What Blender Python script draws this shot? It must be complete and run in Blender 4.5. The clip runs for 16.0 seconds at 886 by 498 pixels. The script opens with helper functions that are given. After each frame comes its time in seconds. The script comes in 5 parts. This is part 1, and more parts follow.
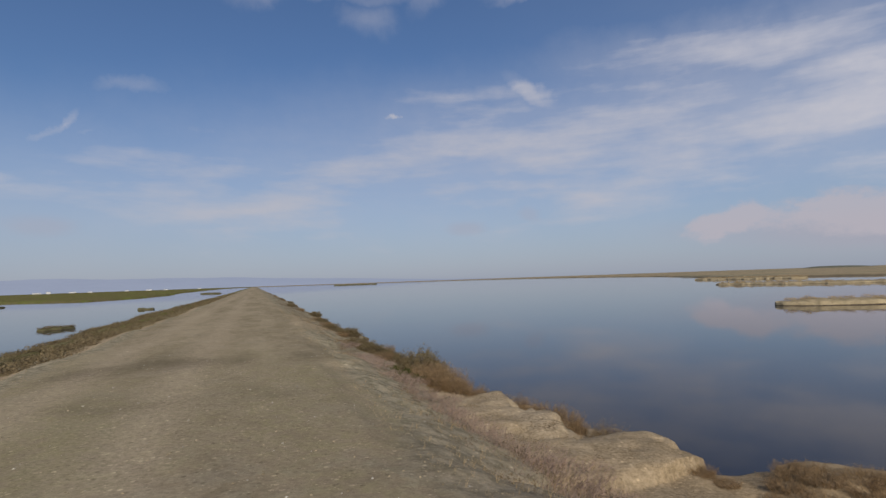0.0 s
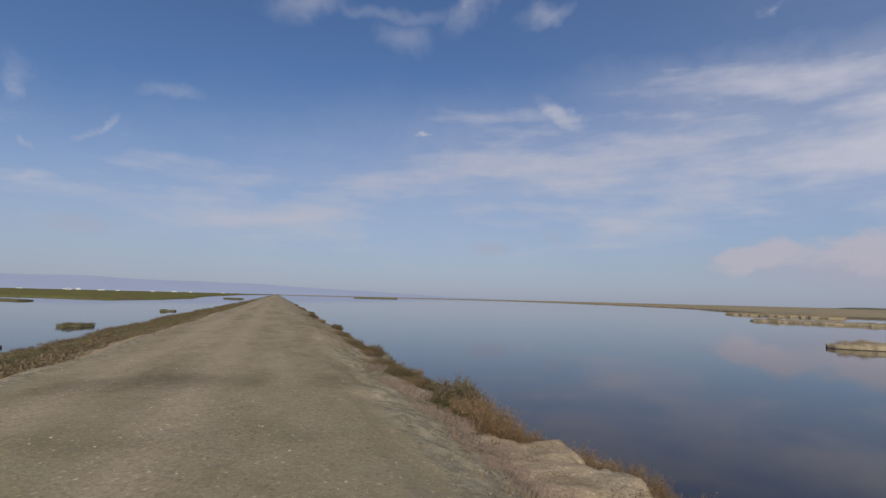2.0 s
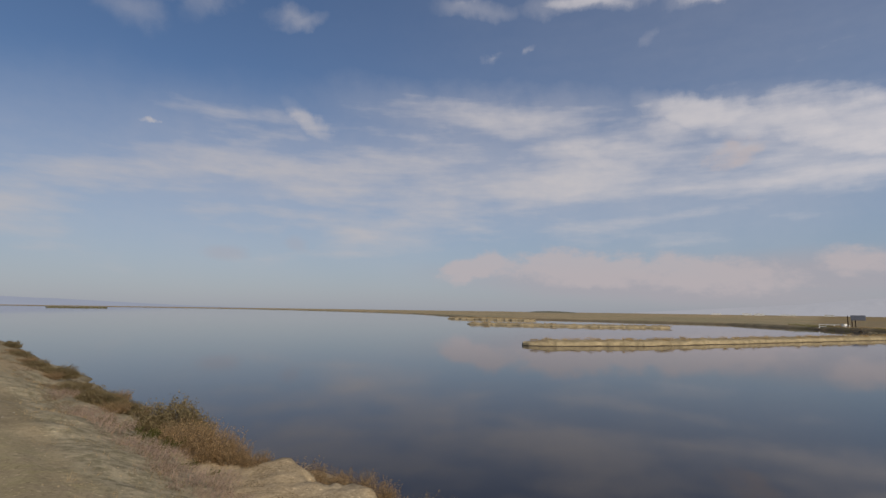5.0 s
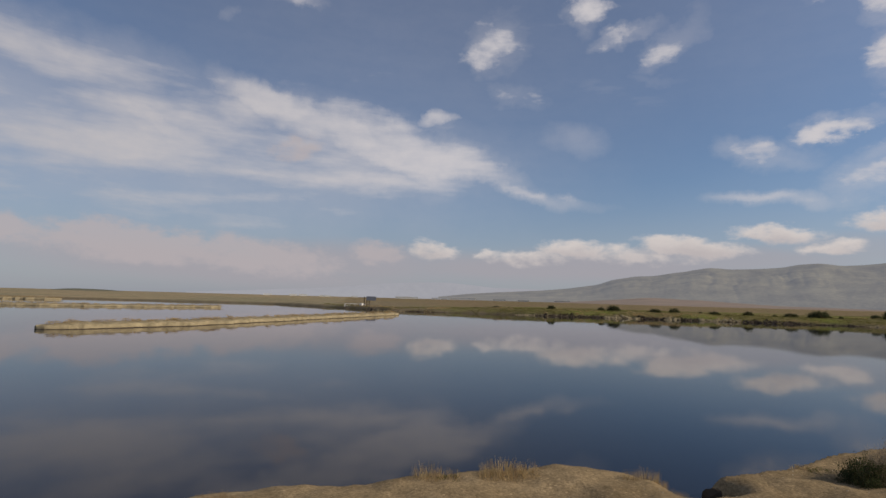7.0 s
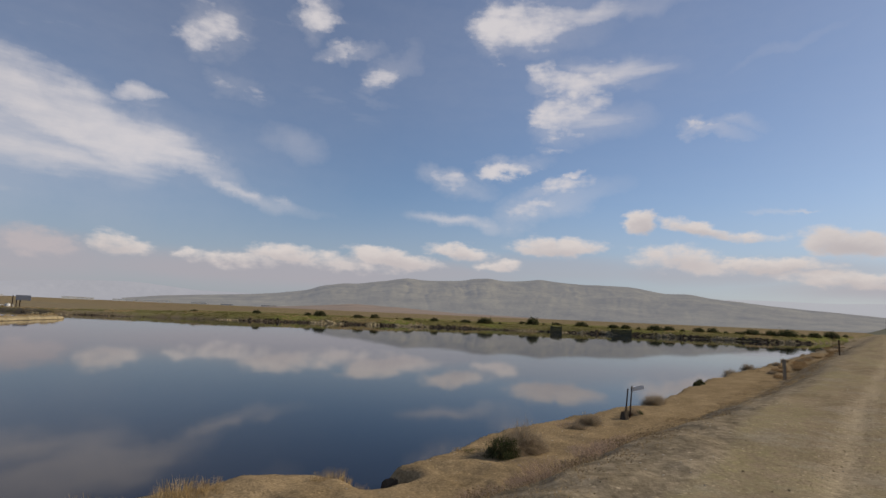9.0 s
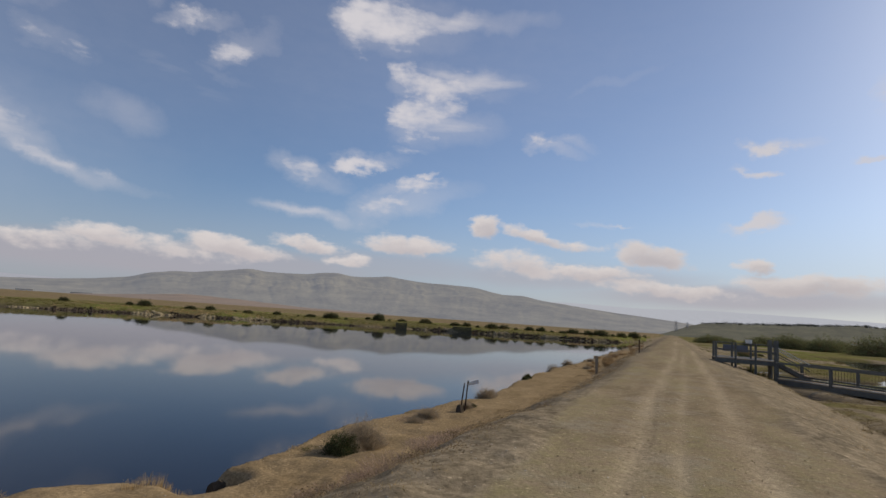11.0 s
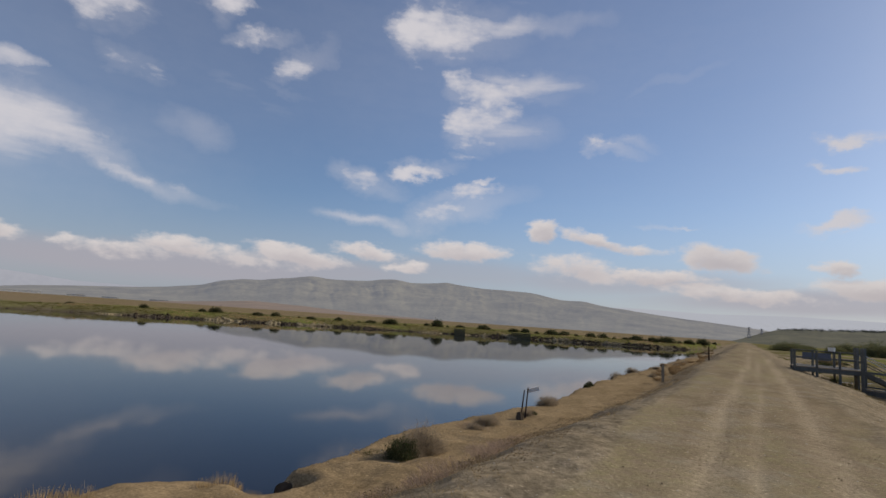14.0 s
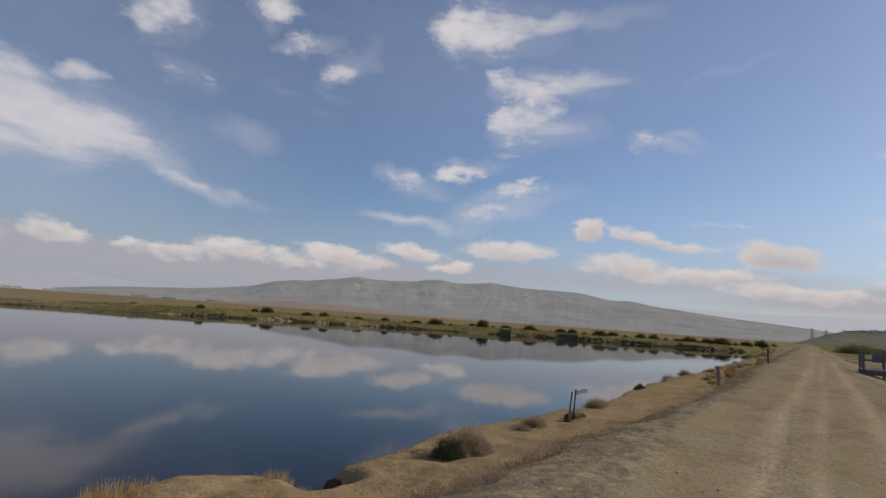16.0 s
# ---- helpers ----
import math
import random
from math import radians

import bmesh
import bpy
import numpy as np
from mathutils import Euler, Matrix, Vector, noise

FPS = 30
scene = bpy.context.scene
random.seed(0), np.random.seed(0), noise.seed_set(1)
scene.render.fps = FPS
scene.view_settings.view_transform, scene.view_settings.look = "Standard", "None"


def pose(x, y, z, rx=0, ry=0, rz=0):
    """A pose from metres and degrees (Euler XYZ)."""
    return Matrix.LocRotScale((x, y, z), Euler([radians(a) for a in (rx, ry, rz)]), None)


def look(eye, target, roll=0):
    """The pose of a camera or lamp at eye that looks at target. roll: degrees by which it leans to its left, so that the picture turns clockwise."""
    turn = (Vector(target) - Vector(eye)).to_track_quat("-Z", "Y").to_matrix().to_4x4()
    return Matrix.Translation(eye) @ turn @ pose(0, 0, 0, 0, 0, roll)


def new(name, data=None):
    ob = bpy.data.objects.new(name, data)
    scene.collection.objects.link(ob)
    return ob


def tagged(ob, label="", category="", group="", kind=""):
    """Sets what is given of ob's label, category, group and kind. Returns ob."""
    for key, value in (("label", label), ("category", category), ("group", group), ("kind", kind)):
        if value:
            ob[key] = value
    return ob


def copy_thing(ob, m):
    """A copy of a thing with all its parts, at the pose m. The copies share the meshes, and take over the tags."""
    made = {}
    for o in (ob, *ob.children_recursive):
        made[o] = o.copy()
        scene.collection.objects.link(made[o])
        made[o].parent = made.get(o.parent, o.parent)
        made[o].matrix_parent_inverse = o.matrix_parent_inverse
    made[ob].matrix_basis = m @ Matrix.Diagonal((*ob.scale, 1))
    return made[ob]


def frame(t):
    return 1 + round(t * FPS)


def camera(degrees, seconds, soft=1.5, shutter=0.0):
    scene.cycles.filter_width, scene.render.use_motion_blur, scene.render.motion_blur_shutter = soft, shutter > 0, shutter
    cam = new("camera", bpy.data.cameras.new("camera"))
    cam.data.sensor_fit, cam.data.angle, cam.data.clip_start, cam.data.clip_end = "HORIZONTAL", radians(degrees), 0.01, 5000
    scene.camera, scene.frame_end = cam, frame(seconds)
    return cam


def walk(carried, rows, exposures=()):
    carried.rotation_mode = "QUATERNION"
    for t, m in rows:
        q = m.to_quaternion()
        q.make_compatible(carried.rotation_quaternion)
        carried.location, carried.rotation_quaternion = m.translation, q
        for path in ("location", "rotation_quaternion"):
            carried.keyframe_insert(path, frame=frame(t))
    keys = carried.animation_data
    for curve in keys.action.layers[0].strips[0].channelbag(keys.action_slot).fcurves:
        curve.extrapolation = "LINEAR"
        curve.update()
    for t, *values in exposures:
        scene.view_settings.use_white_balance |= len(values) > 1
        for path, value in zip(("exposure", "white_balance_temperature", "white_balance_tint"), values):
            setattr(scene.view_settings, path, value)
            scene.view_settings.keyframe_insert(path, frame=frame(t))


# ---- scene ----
cam = camera(79.0, 16.0)
PATH = [
    (0, (-0.003, 0.003, 1.550), (-0.0048, 1.9997, 1.6647), -1.96),
    (0.5, (-0.199, 0.456, 1.558), (-0.2937, 2.4471, 1.7172), 0.04),
    (1, (-0.404, 0.913, 1.567), (-0.4463, 2.9107, 1.6626), 1.46),
    (1.5, (-0.521, 1.356, 1.575), (-0.6824, 3.3418, 1.7477), -0.84),
    (2, (-0.608, 1.704, 1.583), (-0.6923, 3.6935, 1.7651), 1.42),
    (2.5, (-0.716, 2.029, 1.592), (-0.6468, 4.0199, 1.7710), 1.85),
    (3, (-0.680, 2.287, 1.600), (-0.5584, 4.2676, 1.8526), 1.47),
    (3.2, (-0.614, 2.373, 1.600), (-0.4860, 4.3526, 1.8543), 1.44),
    (4.25, (-0.520, 2.250, 1.600), (-0.0935, 4.1898, 1.8353), 1.24),
    (5.3, (-0.440, 2.030, 1.600), (0.5536, 3.7522, 1.8164), 1.03),
    (5.5, (-0.431, 1.964, 1.600), (0.6700, 3.6211, 1.8045), 1.36),
    (6, (-0.410, 1.800, 1.600), (1.0000, 3.2059, 1.7874), 1.26),
    (6.5, (-0.405, 1.675, 1.600), (1.2678, 2.7559, 1.7831), 0.80),
    (7, (-0.400, 1.550, 1.600), (1.4640, 2.2508, 1.7854), 1.53),
    (7.5, (-0.398, 1.525, 1.600), (1.5637, 1.8682, 1.7892), 2.74),
    (8, (-0.395, 1.500, 1.600), (1.5915, 1.5736, 1.8203), 3.59),
    (8.5, (-0.393, 1.475, 1.600), (1.5884, 1.3312, 1.8350), 3.72),
    (9, (-0.390, 1.450, 1.600), (1.5681, 1.1216, 1.8409), 2.48),
    (9.5, (-0.390, 1.450, 1.600), (1.5325, 0.9505, 1.8334), 3.77),
    (10, (-0.390, 1.450, 1.600), (1.4915, 0.8116, 1.8288), 3.79),
    (10.2, (-0.390, 1.450, 1.600), (1.4734, 0.7631, 1.8361), 3.81),
    (11.3, (-0.390, 1.440, 1.600), (1.3786, 0.5427, 1.8584), 3.99),
    (11.8, (-0.385, 1.435, 1.600), (1.3645, 0.5009, 1.8584), 4.09),
    (12.3, (-0.390, 1.450, 1.600), (1.3761, 0.5477, 1.8584), 4.19),
    (12.5, (-0.390, 1.450, 1.600), (1.3908, 0.5777, 1.8607), 4.20),
    (13, (-0.390, 1.450, 1.600), (1.4299, 0.6618, 1.8584), 4.04),
    (13.5, (-0.390, 1.450, 1.600), (1.4625, 0.7398, 1.8524), 3.70),
    (14, (-0.390, 1.450, 1.600), (1.4812, 0.7948, 1.8637), 3.92),
    (14.5, (-0.390, 1.450, 1.600), (1.4985, 0.8485, 1.8682), 3.76),
    (15, (-0.390, 1.450, 1.600), (1.5094, 0.8831, 1.8664), 3.94),
    (15.5, (-0.390, 1.450, 1.600), (1.5198, 0.9147, 1.8572), 4.07),
    (16, (-0.390, 1.450, 1.600), (1.5307, 0.9531, 1.8530), 4.03),
]
walk(cam, [(t, look(eye, target, roll)) for t, eye, target, roll in PATH],
     exposures=[(0, -0.05, 6250, 11), (1.5, -0.05, 6050, 12), (3.2, -0.05, 6350, 12), (5.3, -0.10, 6750, 10), (6.5, -0.15, 6750, 10), (7.5, -0.09, 6800, 10), (9.5, 0.0, 6800, 10), (12.3, -0.03, 6550, 10), (16, -0.04, 6700, 10)])

# ---- world, clouds and sun: bearings run clockwise from +y, in degrees ----
SUN_BEARING, SUN_HEIGHT = 173.0, 27.0
b, h = radians(SUN_BEARING), radians(SUN_HEIGHT)
TO_SUN = Vector((math.sin(b) * math.cos(h), math.cos(b) * math.cos(h), math.sin(h)))
WISP_A = [
    (59.0, 16.7, 13.1, 2.3, -15, 0.85),
    (30.7, 19.6, 16.3, 3.1, -3, 0.6),
    (40.0, 12.8, 22.7, 2.9, -1, 0.66),
    (13.0, 12.0, 22.7, 4.0, 4, 0.58),
    (-4.4, 12.1, 12.9, 2.9, 12, 0.48),
    (10.9, 19.1, 3.8, 1.2, -26, 0.55),
    (50.4, 19.6, 5.6, 1.6, -15, 0.85),
    (40.5, 16.2, 5.7, 1.3, -15, 0.8),
    (58.4, 13.2, 12.0, 1.7, -11, 0.55),
    (40.6, 30.2, 5.8, 0.9, -1, 0.75),
    (51.7, 28.9, 3.8, 0.9, 2, 0.65),
    (45.9, 26.6, 0.9, 0.8, 12, 0.34),
    (33.4, 26.7, 1.2, 0.4, 26, 0.34),
    (28.0, 30.4, 3.8, 0.8, -5, 0.5),
    (8.6, 28.5, 2.3, 0.6, 19, 0.5),
]
WISP_B = [
    (65.8, 16.0, 9.9, 2.1, -14, 0.85),
    (78.8, 11.5, 5.3, 0.8, -14, 0.7),
    (61.5, 12.2, 13.2, 2.0, -2, 0.55),
    (68.0, 19.3, 1.8, 0.8, 10, 0.5),
    (82.6, 16.6, 3.7, 1.6, -7, 0.42),
    (48.8, 17.8, 4.1, 2.1, -6, 0.7),
    (56.4, 18.5, 6.8, 1.7, 1, 0.6),
    (116.8, 30.0, 9.2, 1.1, 1, 0.5),
    (116.8, 24.7, 7.4, 1.5, 1, 0.45),
    (115.1, 20.2, 5.2, 1.7, -1, 0.42),
    (102.2, 9.8, 4.3, 0.6, -6, 0.6),
    (111.4, 12.9, 4.1, 0.8, 14, 0.5),
    (128.5, 18.7, 2.4, 0.7, -11, 0.42),
    (132.8, 24.7, 7.3, 0.7, 10, 0.28),
    (131.5, 10.8, 1.6, 0.3, -13, 0.45),
]
WISP_C = [
    (-20.8, 8.1, 22.2, 3.4, 4, 0.5),
    (-41.0, 9.7, 2.8, 0.7, 3, 0.5),
    (-35.6, 14.6, 2.1, 0.5, 44, 0.6),
    (-42.5, 16.9, 0.9, 1.8, 15, 0.36),
    (-40.7, 12.9, 0.8, 0.6, -38, 0.5),
    (-39.7, 6.3, 2.3, 0.7, 7, 0.42),
    (-33.7, 13.7, 1.4, 0.3, 10, 0.4),
    (-30.2, 18.7, 2.0, 0.6, 11, 0.35),
    (-5.4, 16.8, 0.9, 0.3, -5, 0.7),
    (-18.1, 28.5, 3.0, 0.9, 16, 0.45),
    (-8.3, 28.7, 6.2, 0.5, -4, 0.28),
    (-7.3, 26.8, 1.9, 1.0, 3, 0.35),
    (0.3, 29.1, 2.2, 1.0, 34, 0.4),
    (7.5, 28.6, 2.1, 0.7, 9, 0.5),
    (30.3, 25.8, 0.8, 0.5, 19, 0.34),
    (10.8, 18.8, 2.8, 1.0, -29, 0.5),
]
WISP_D = [
    (45.6, 16.4, 20.2, 5.1, 0, 0.5),
    (73.0, 13.6, 6.8, 1.4, -15, 0.72),
    (68.6, 14.5, 8.1, 1.7, -14, 0.7),
    (140, 17, 40, 17, 0, 0.14),
    (10, 12.5, 40, 6.5, 3, 0.64),
    (36, 14, 34, 6, 0, 0.72),
    (-30, 9, 24, 6, 0, 0.42),
    (62, 25, 34, 13, 0, 0.22),
    (112, 27, 40, 10, 0, 0.20),
]
PUFF_A = [
    (73.8, 25.9, 2.8, 2.8, 13, 0.9, 0.6),
    (75.8, 21.2, 2.9, 1.7, -4, 0.6, 0.6),
    (83.7, 28.8, 1.6, 2.3, 19, 0.85, 0.5),
    (87.1, 25.8, 2.1, 0.9, 11, 0.9, 0.4),
    (91.4, 24.1, 2.2, 1.6, 32, 0.8, 0.4),
    (90.5, 21.7, 2.4, 0.8, -13, 0.4, 0.5),
    (104.6, 29.4, 2.9, 3.0, 0, 0.95, 0.25),
    (110.2, 24.5, 2.3, 1.8, -2, 0.95, 0.22),
]
PUFF_B = [
    (109.9, 20.7, 1.7, 2.5, -1, 0.95, 0.25),
    (110.8, 17.3, 1.1, 0.5, 9, 0.6, 0.4),
    (98.9, 14.4, 2.3, 1.3, -15, 0.85, 0.45),
    (104.9, 15.4, 2.1, 0.9, 9, 0.85, 0.4),
    (108.2, 11.4, 3.1, 1.7, 15, 0.95, 0.35),
    (112.9, 14.9, 0.8, 0.5, 19, 0.6, 0.5),
    (125.1, 18.8, 1.4, 0.8, -12, 0.95, 0.3),
]
PUFF_C = [
    (146.5, 17.7, 1.8, 0.7, -5, 1.0, 0.4),
    (145.2, 15.4, 1.3, 0.5, -4, 0.8, 0.5),
    (145.1, 10.5, 1.6, 0.7, 5, 0.95, 0.5),
    (156.0, 20.8, 1.0, 1.7, -11, 0.85, 0.5),
    (154.6, 15.6, 1.3, 0.4, -7, 0.7, 0.5),
    (132.3, 10.7, 1.7, 0.3, -7, 0.5, 0.5),
]
CUM_A = [
    (88.5, 4.9, 6, 1.0, -2, 0.6),
    (78, 4.6, 5, 0.9, 0, 0.6),
    (68.2, 5.1, 2.9, 1.1, -5, 0.72),
    (73.7, 5, 1.6, 0.6, 5, 0.6),
    (83, 5.5, 3.8, 1, -1, 0.85),
    (94.2, 5.6, 5.2, 1.1, -5, 0.9),
    (101.3, 6.8, 3.6, 0.8, -3, 0.8),
    (111.5, 7.5, 4.8, 1.1, -2, 0.9),
    (105.9, 5.6, 2.9, 0.7, 2, 0.7),
    (119.9, 10.1, 1.7, 1.1, -1, 0.95),
    (125, 9.3, 4.2, 0.8, -13, 0.8),
    (128.8, 8.4, 4.3, 0.6, -2, 0.6),
    (136.9, 7.5, 3.7, 1.4, -8, 0.95),
    (123.7, 6.2, 5.3, 1.4, -6, 0.75),
    (130.8, 5.8, 5.5, 0.8, -1, 0.85),
    (137.8, 4.4, 7.6, 0.8, -5, 0.8),
    (146, 6.7, 1.6, 0.7, 0, 0.85),
    (150, 5.1, 6.6, 1, 0, 0.9),
]
CUM_B = [
    (28.3, 4.6, 4.2, 1.4, 13, 0.8),
    (39.1, 4.5, 10.1, 2, -3, 0.75),
    (50.9, 3.7, 9.1, 2.1, -5, 0.65),
    (62.2, 4.8, 3.1, 1.4, -2, 0.6),
    (53.5, 15.0, 2.7, 1.7, 14, 0.5),
]
LOW_A = [
    (96, 4.4, 16, 1.5, 0, 0.7),
    (112, 5.2, 14, 1.6, 0, 0.45),
    (128, 5.0, 16, 1.5, 0, 0.6),
    (82, 3.6, 26, 1.9, 0, 0.85),
    (60, 3.6, 14, 2.4, 0, 0.8),
    (144.8, 3.6, 17, 1.4, 0, 0.85),
    (45.9, 2.6, 23, 2.0, -3, 0.85),
    (2.6, 5.4, 2.2, 0.8, -2, 0.4),
    (9.2, 6.6, 1.2, 0.9, -3, 0.3),
    (-37.2, 5.8, 3.0, 1.0, 1, 0.35),
]


def nodes_of(tree):
    """Two short helpers for a node tree: add a node, and do one step of arithmetic."""
    def put(value, socket):
        if hasattr(value, "is_output"):
            tree.links.new(value, socket)
        elif value is not None:
            socket.default_value = value

    def add(kind, inputs=(), **attributes):
        n = tree.nodes.new(kind)
        for key, value in attributes.items():
            setattr(n, key, value)
        for key, value in dict(inputs).items():
            put(value, n.inputs[key])
        return n

    def calc(op, a, b=None, c=None):
        n = add("ShaderNodeMath", operation=op)
        for value, socket in zip((a, b, c), n.inputs):
            put(value, socket)
        return n.outputs[0]

    return add, calc


def build_world():
    world = bpy.data.worlds.new("sky")
    scene.world = world
    world.use_nodes = True
    world.cycles.sampling_method, world.cycles.sample_map_resolution = "MANUAL", 256
    tree = world.node_tree
    tree.nodes.clear()
    add, calc = nodes_of(tree)
    sky = add("ShaderNodeTexSky", sky_type="NISHITA", sun_disc=False, sun_elevation=radians(SUN_HEIGHT),
              sun_rotation=radians(SUN_BEARING), air_density=1.0, dust_density=0.6, ozone_density=2.5, altitude=0.0)
    way = add("ShaderNodeTexCoord").outputs["Generated"]
    x, y, z = add("ShaderNodeSeparateXYZ", {0: add("ShaderNodeVectorMath", {0: way}, operation="NORMALIZE").outputs[0]}).outputs
    bearing = calc("MULTIPLY", calc("ARCTAN2", x, y), 57.29578)
    height = calc("MULTIPLY", calc("ARCSINE", z), 57.29578)
    flat = add("ShaderNodeCombineXYZ", {0: bearing, 1: height}).outputs[0]

    def fbm(scale, detail, rough, stretch=(1, 1, 1), turn=0.0, shift=0.0):
        m = add("ShaderNodeMapping", {"Vector": flat, "Scale": stretch, "Rotation": (0, 0, radians(turn)), "Location": (shift, shift, shift)})
        return add("ShaderNodeTexNoise", {"Vector": m.outputs[0], "Scale": scale, "Detail": detail, "Roughness": rough})

    def bent(amount, scale, detail, stretch=(1, 1, 1)):
        push = add("ShaderNodeVectorMath", {0: fbm(scale, detail, 0.6, stretch).outputs["Color"], 1: (0.5, 0.5, 0.5)}, operation="SUBTRACT").outputs[0]
        push = add("ShaderNodeVectorMath", {0: push, 1: (*amount, 0)}, operation="MULTIPLY").outputs[0]
        return add("ShaderNodeVectorMath", {0: flat, 1: push}, operation="ADD").outputs[0]

    def group(rows, where, edge):
        """The strongest of some soft ellipses, and the height within the strongest."""
        total = None
        for b, h, half_w, half_h, turn, strength, *tail in rows:
            here = where
            if total is not None:
                here = add("ShaderNodeVectorMath", {0: total, 1: (1e-9, 1e-9, 0), 2: where}, operation="MULTIPLY_ADD").outputs[0]
            m = add("ShaderNodeMapping", {"Vector": here, "Location": (b, h, 0), "Rotation": (0, 0, radians(turn)), "Scale": (half_w, half_h, 1)}, vector_type="TEXTURE")
            spot = m.outputs[0]
            if tail:
                # drawn out to one side by the wind
                px, py, _ = add("ShaderNodeSeparateXYZ", {0: spot}).outputs
                px = calc("MINIMUM", calc("MULTIPLY", px, tail[0]), px)
                spot = add("ShaderNodeCombineXYZ", {0: px, 1: py}).outputs[0]
            far = add("ShaderNodeVectorMath", {0: spot}, operation="LENGTH").outputs["Value"]
            one = add("ShaderNodeMapRange", {"Value": far, "From Min": edge[0], "From Max": edge[1], "To Min": strength, "To Max": 0.0}, interpolation_type="SMOOTHSTEP").outputs[0]
            total = one if total is None else calc("MAXIMUM", total, one)
        return total

    def eroded(mask, gain, fleck, level, bite):
        """A mask eaten away at its edges by noise."""
        v = calc("SUBTRACT", calc("MULTIPLY", mask, gain), calc("MULTIPLY", calc("SUBTRACT", level, fleck), bite))
        v = add("ShaderNodeMapRange", {"Value": v, "From Min": 0.0, "From Max": 1.0}, interpolation_type="SMOOTHSTEP").outputs[0]
        return calc("MULTIPLY", v, add("ShaderNodeMapRange", {"Value": mask, "From Min": 0.02, "From Max": 0.3}, interpolation_type="SMOOTHSTEP").outputs[0])

    puff = group(PUFF_A + PUFF_B + PUFF_C, bent((5.5, 4.2), 0.34, 6, (0.75, 1.15, 1)), (0.0, 1.9))
    wisp = group(WISP_A + WISP_B + WISP_C + WISP_D, bent((9.0, 5.0), 0.13, 6), (0.0, 2.0))
    around = bent((4.0, 2.2), 0.40, 5, (0.7, 1.3, 1))
    heap = group(CUM_A, around, (0.3, 1.5))
    dusk = group(CUM_B, around, (0.2, 1.5))
    low = group(LOW_A, bent((4.0, 1.2), 0.2, 5, (0.5, 1.5, 1)), (0.3, 1.25))
    raised = add("ShaderNodeVectorMath", {0: around, 1: (-0.3, 0.6, 0)}, operation="ADD").outputs[0]
    lower = group(CUM_A, raised, (0.0, 1.6))
    grain = fbm(0.20, 5, 0.52, (0.32, 1.5, 1), 10, 3.0).outputs["Fac"]
    curd = fbm(0.26, 4.5, 0.52, (0.42, 1.35, 1), 12, 9.0).outputs["Fac"]
    lump = fbm(0.75, 6, 0.6, (0.7, 1.2, 1), 0, 5.0).outputs["Fac"]
    # thin fibres drawn out by the wind, finer than the clouds' own shapes
    fibre = fbm(0.40, 6, 0.55, (0.30, 1.5, 1), 12, 21.0).outputs["Fac"]
    tuft = fbm(0.95, 7, 0.58, (0.75, 1.15, 1), 20, 33.0).outputs["Fac"]
    grain = calc("ADD", calc("MULTIPLY", grain, 0.72), calc("MULTIPLY", fibre, 0.28))
    curd = calc("ADD", calc("MULTIPLY", curd, 0.66), calc("ADD", calc("MULTIPLY", fibre, 0.17), calc("MULTIPLY", tuft, 0.17)))
    veil = calc("MAXIMUM", eroded(wisp, 1.25, grain, 0.56, 1.9), calc("MULTIPLY", wisp, 0.80))
    veil = calc("MULTIPLY", veil, add("ShaderNodeMapRange", {"Value": calc("ADD", calc("MULTIPLY", fibre, 0.6), calc("MULTIPLY", tuft, 0.4)), "From Min": 0.36, "From Max": 0.64, "To Min": 0.88, "To Max": 1.08}).outputs[0])
    ball = calc("MAXIMUM", eroded(puff, 1.25, curd, 0.62, 3.2), calc("MULTIPLY", puff, 0.42))
    heap = eroded(heap, 1.45, lump, 0.62, 1.7)
    dusk = eroded(dusk, 1.9, lump, 0.60, 1.9)
    thin = add("ShaderNodeMapRange", {"Value": grain, "From Min": 0.35, "From Max": 0.65}).outputs[0]
    high = calc("MAXIMUM", calc("MULTIPLY", veil, 0.9), ball)
    # a general thin cirrus overhead, out of sight, so that the light goes on
    over = add("ShaderNodeMapRange", {"Value": height, "From Min": 30.0, "From Max": 45.0, "To Min": 0.0, "To Max": 0.4}).outputs[0]
    high = calc("MAXIMUM", high, calc("MULTIPLY", over, thin))
    haze = add("ShaderNodeMapRange", {"Value": height, "From Min": 0.0, "From Max": 13.0, "To Min": 0.68, "To Max": 0.0}, interpolation_type="SMOOTHSTEP").outputs[0]

    def mix(fac, a, b):
        n = add("ShaderNodeMix", {0: fac, 6: a, 7: b}, data_type="RGBA", clamp_factor=True)
        return n.outputs[2]

    # the air is brighter on the sun's side
    facing = add("ShaderNodeVectorMath", {0: add("ShaderNodeVectorMath", {0: way}, operation="NORMALIZE").outputs[0], 1: tuple(TO_SUN)}, operation="DOT_PRODUCT").outputs["Value"]
    gain = add("ShaderNodeMapRange", {"Value": facing, "From Min": -0.8, "From Max": -0.1, "To Min": 0.84, "To Max": 1.1}).outputs[0]
    gain = calc("MULTIPLY", gain, add("ShaderNodeMapRange", {"Value": facing, "From Min": 0.55, "From Max": 0.97, "To Min": 1.0, "To Max": 0.9}).outputs[0])

    def lit(c):
        return add("ShaderNodeVectorMath", {0: c[:3] if isinstance(c, tuple) else c, 1: gain}, operation="MULTIPLY").outputs[0]

    colour = add("ShaderNodeMix", {0: 1.0, 6: sky.outputs[0], 7: SKY_TINT}, data_type="RGBA", blend_type="MULTIPLY").outputs[2]
    colour = lit(colour)
    colour = mix(haze, colour, HAZE)
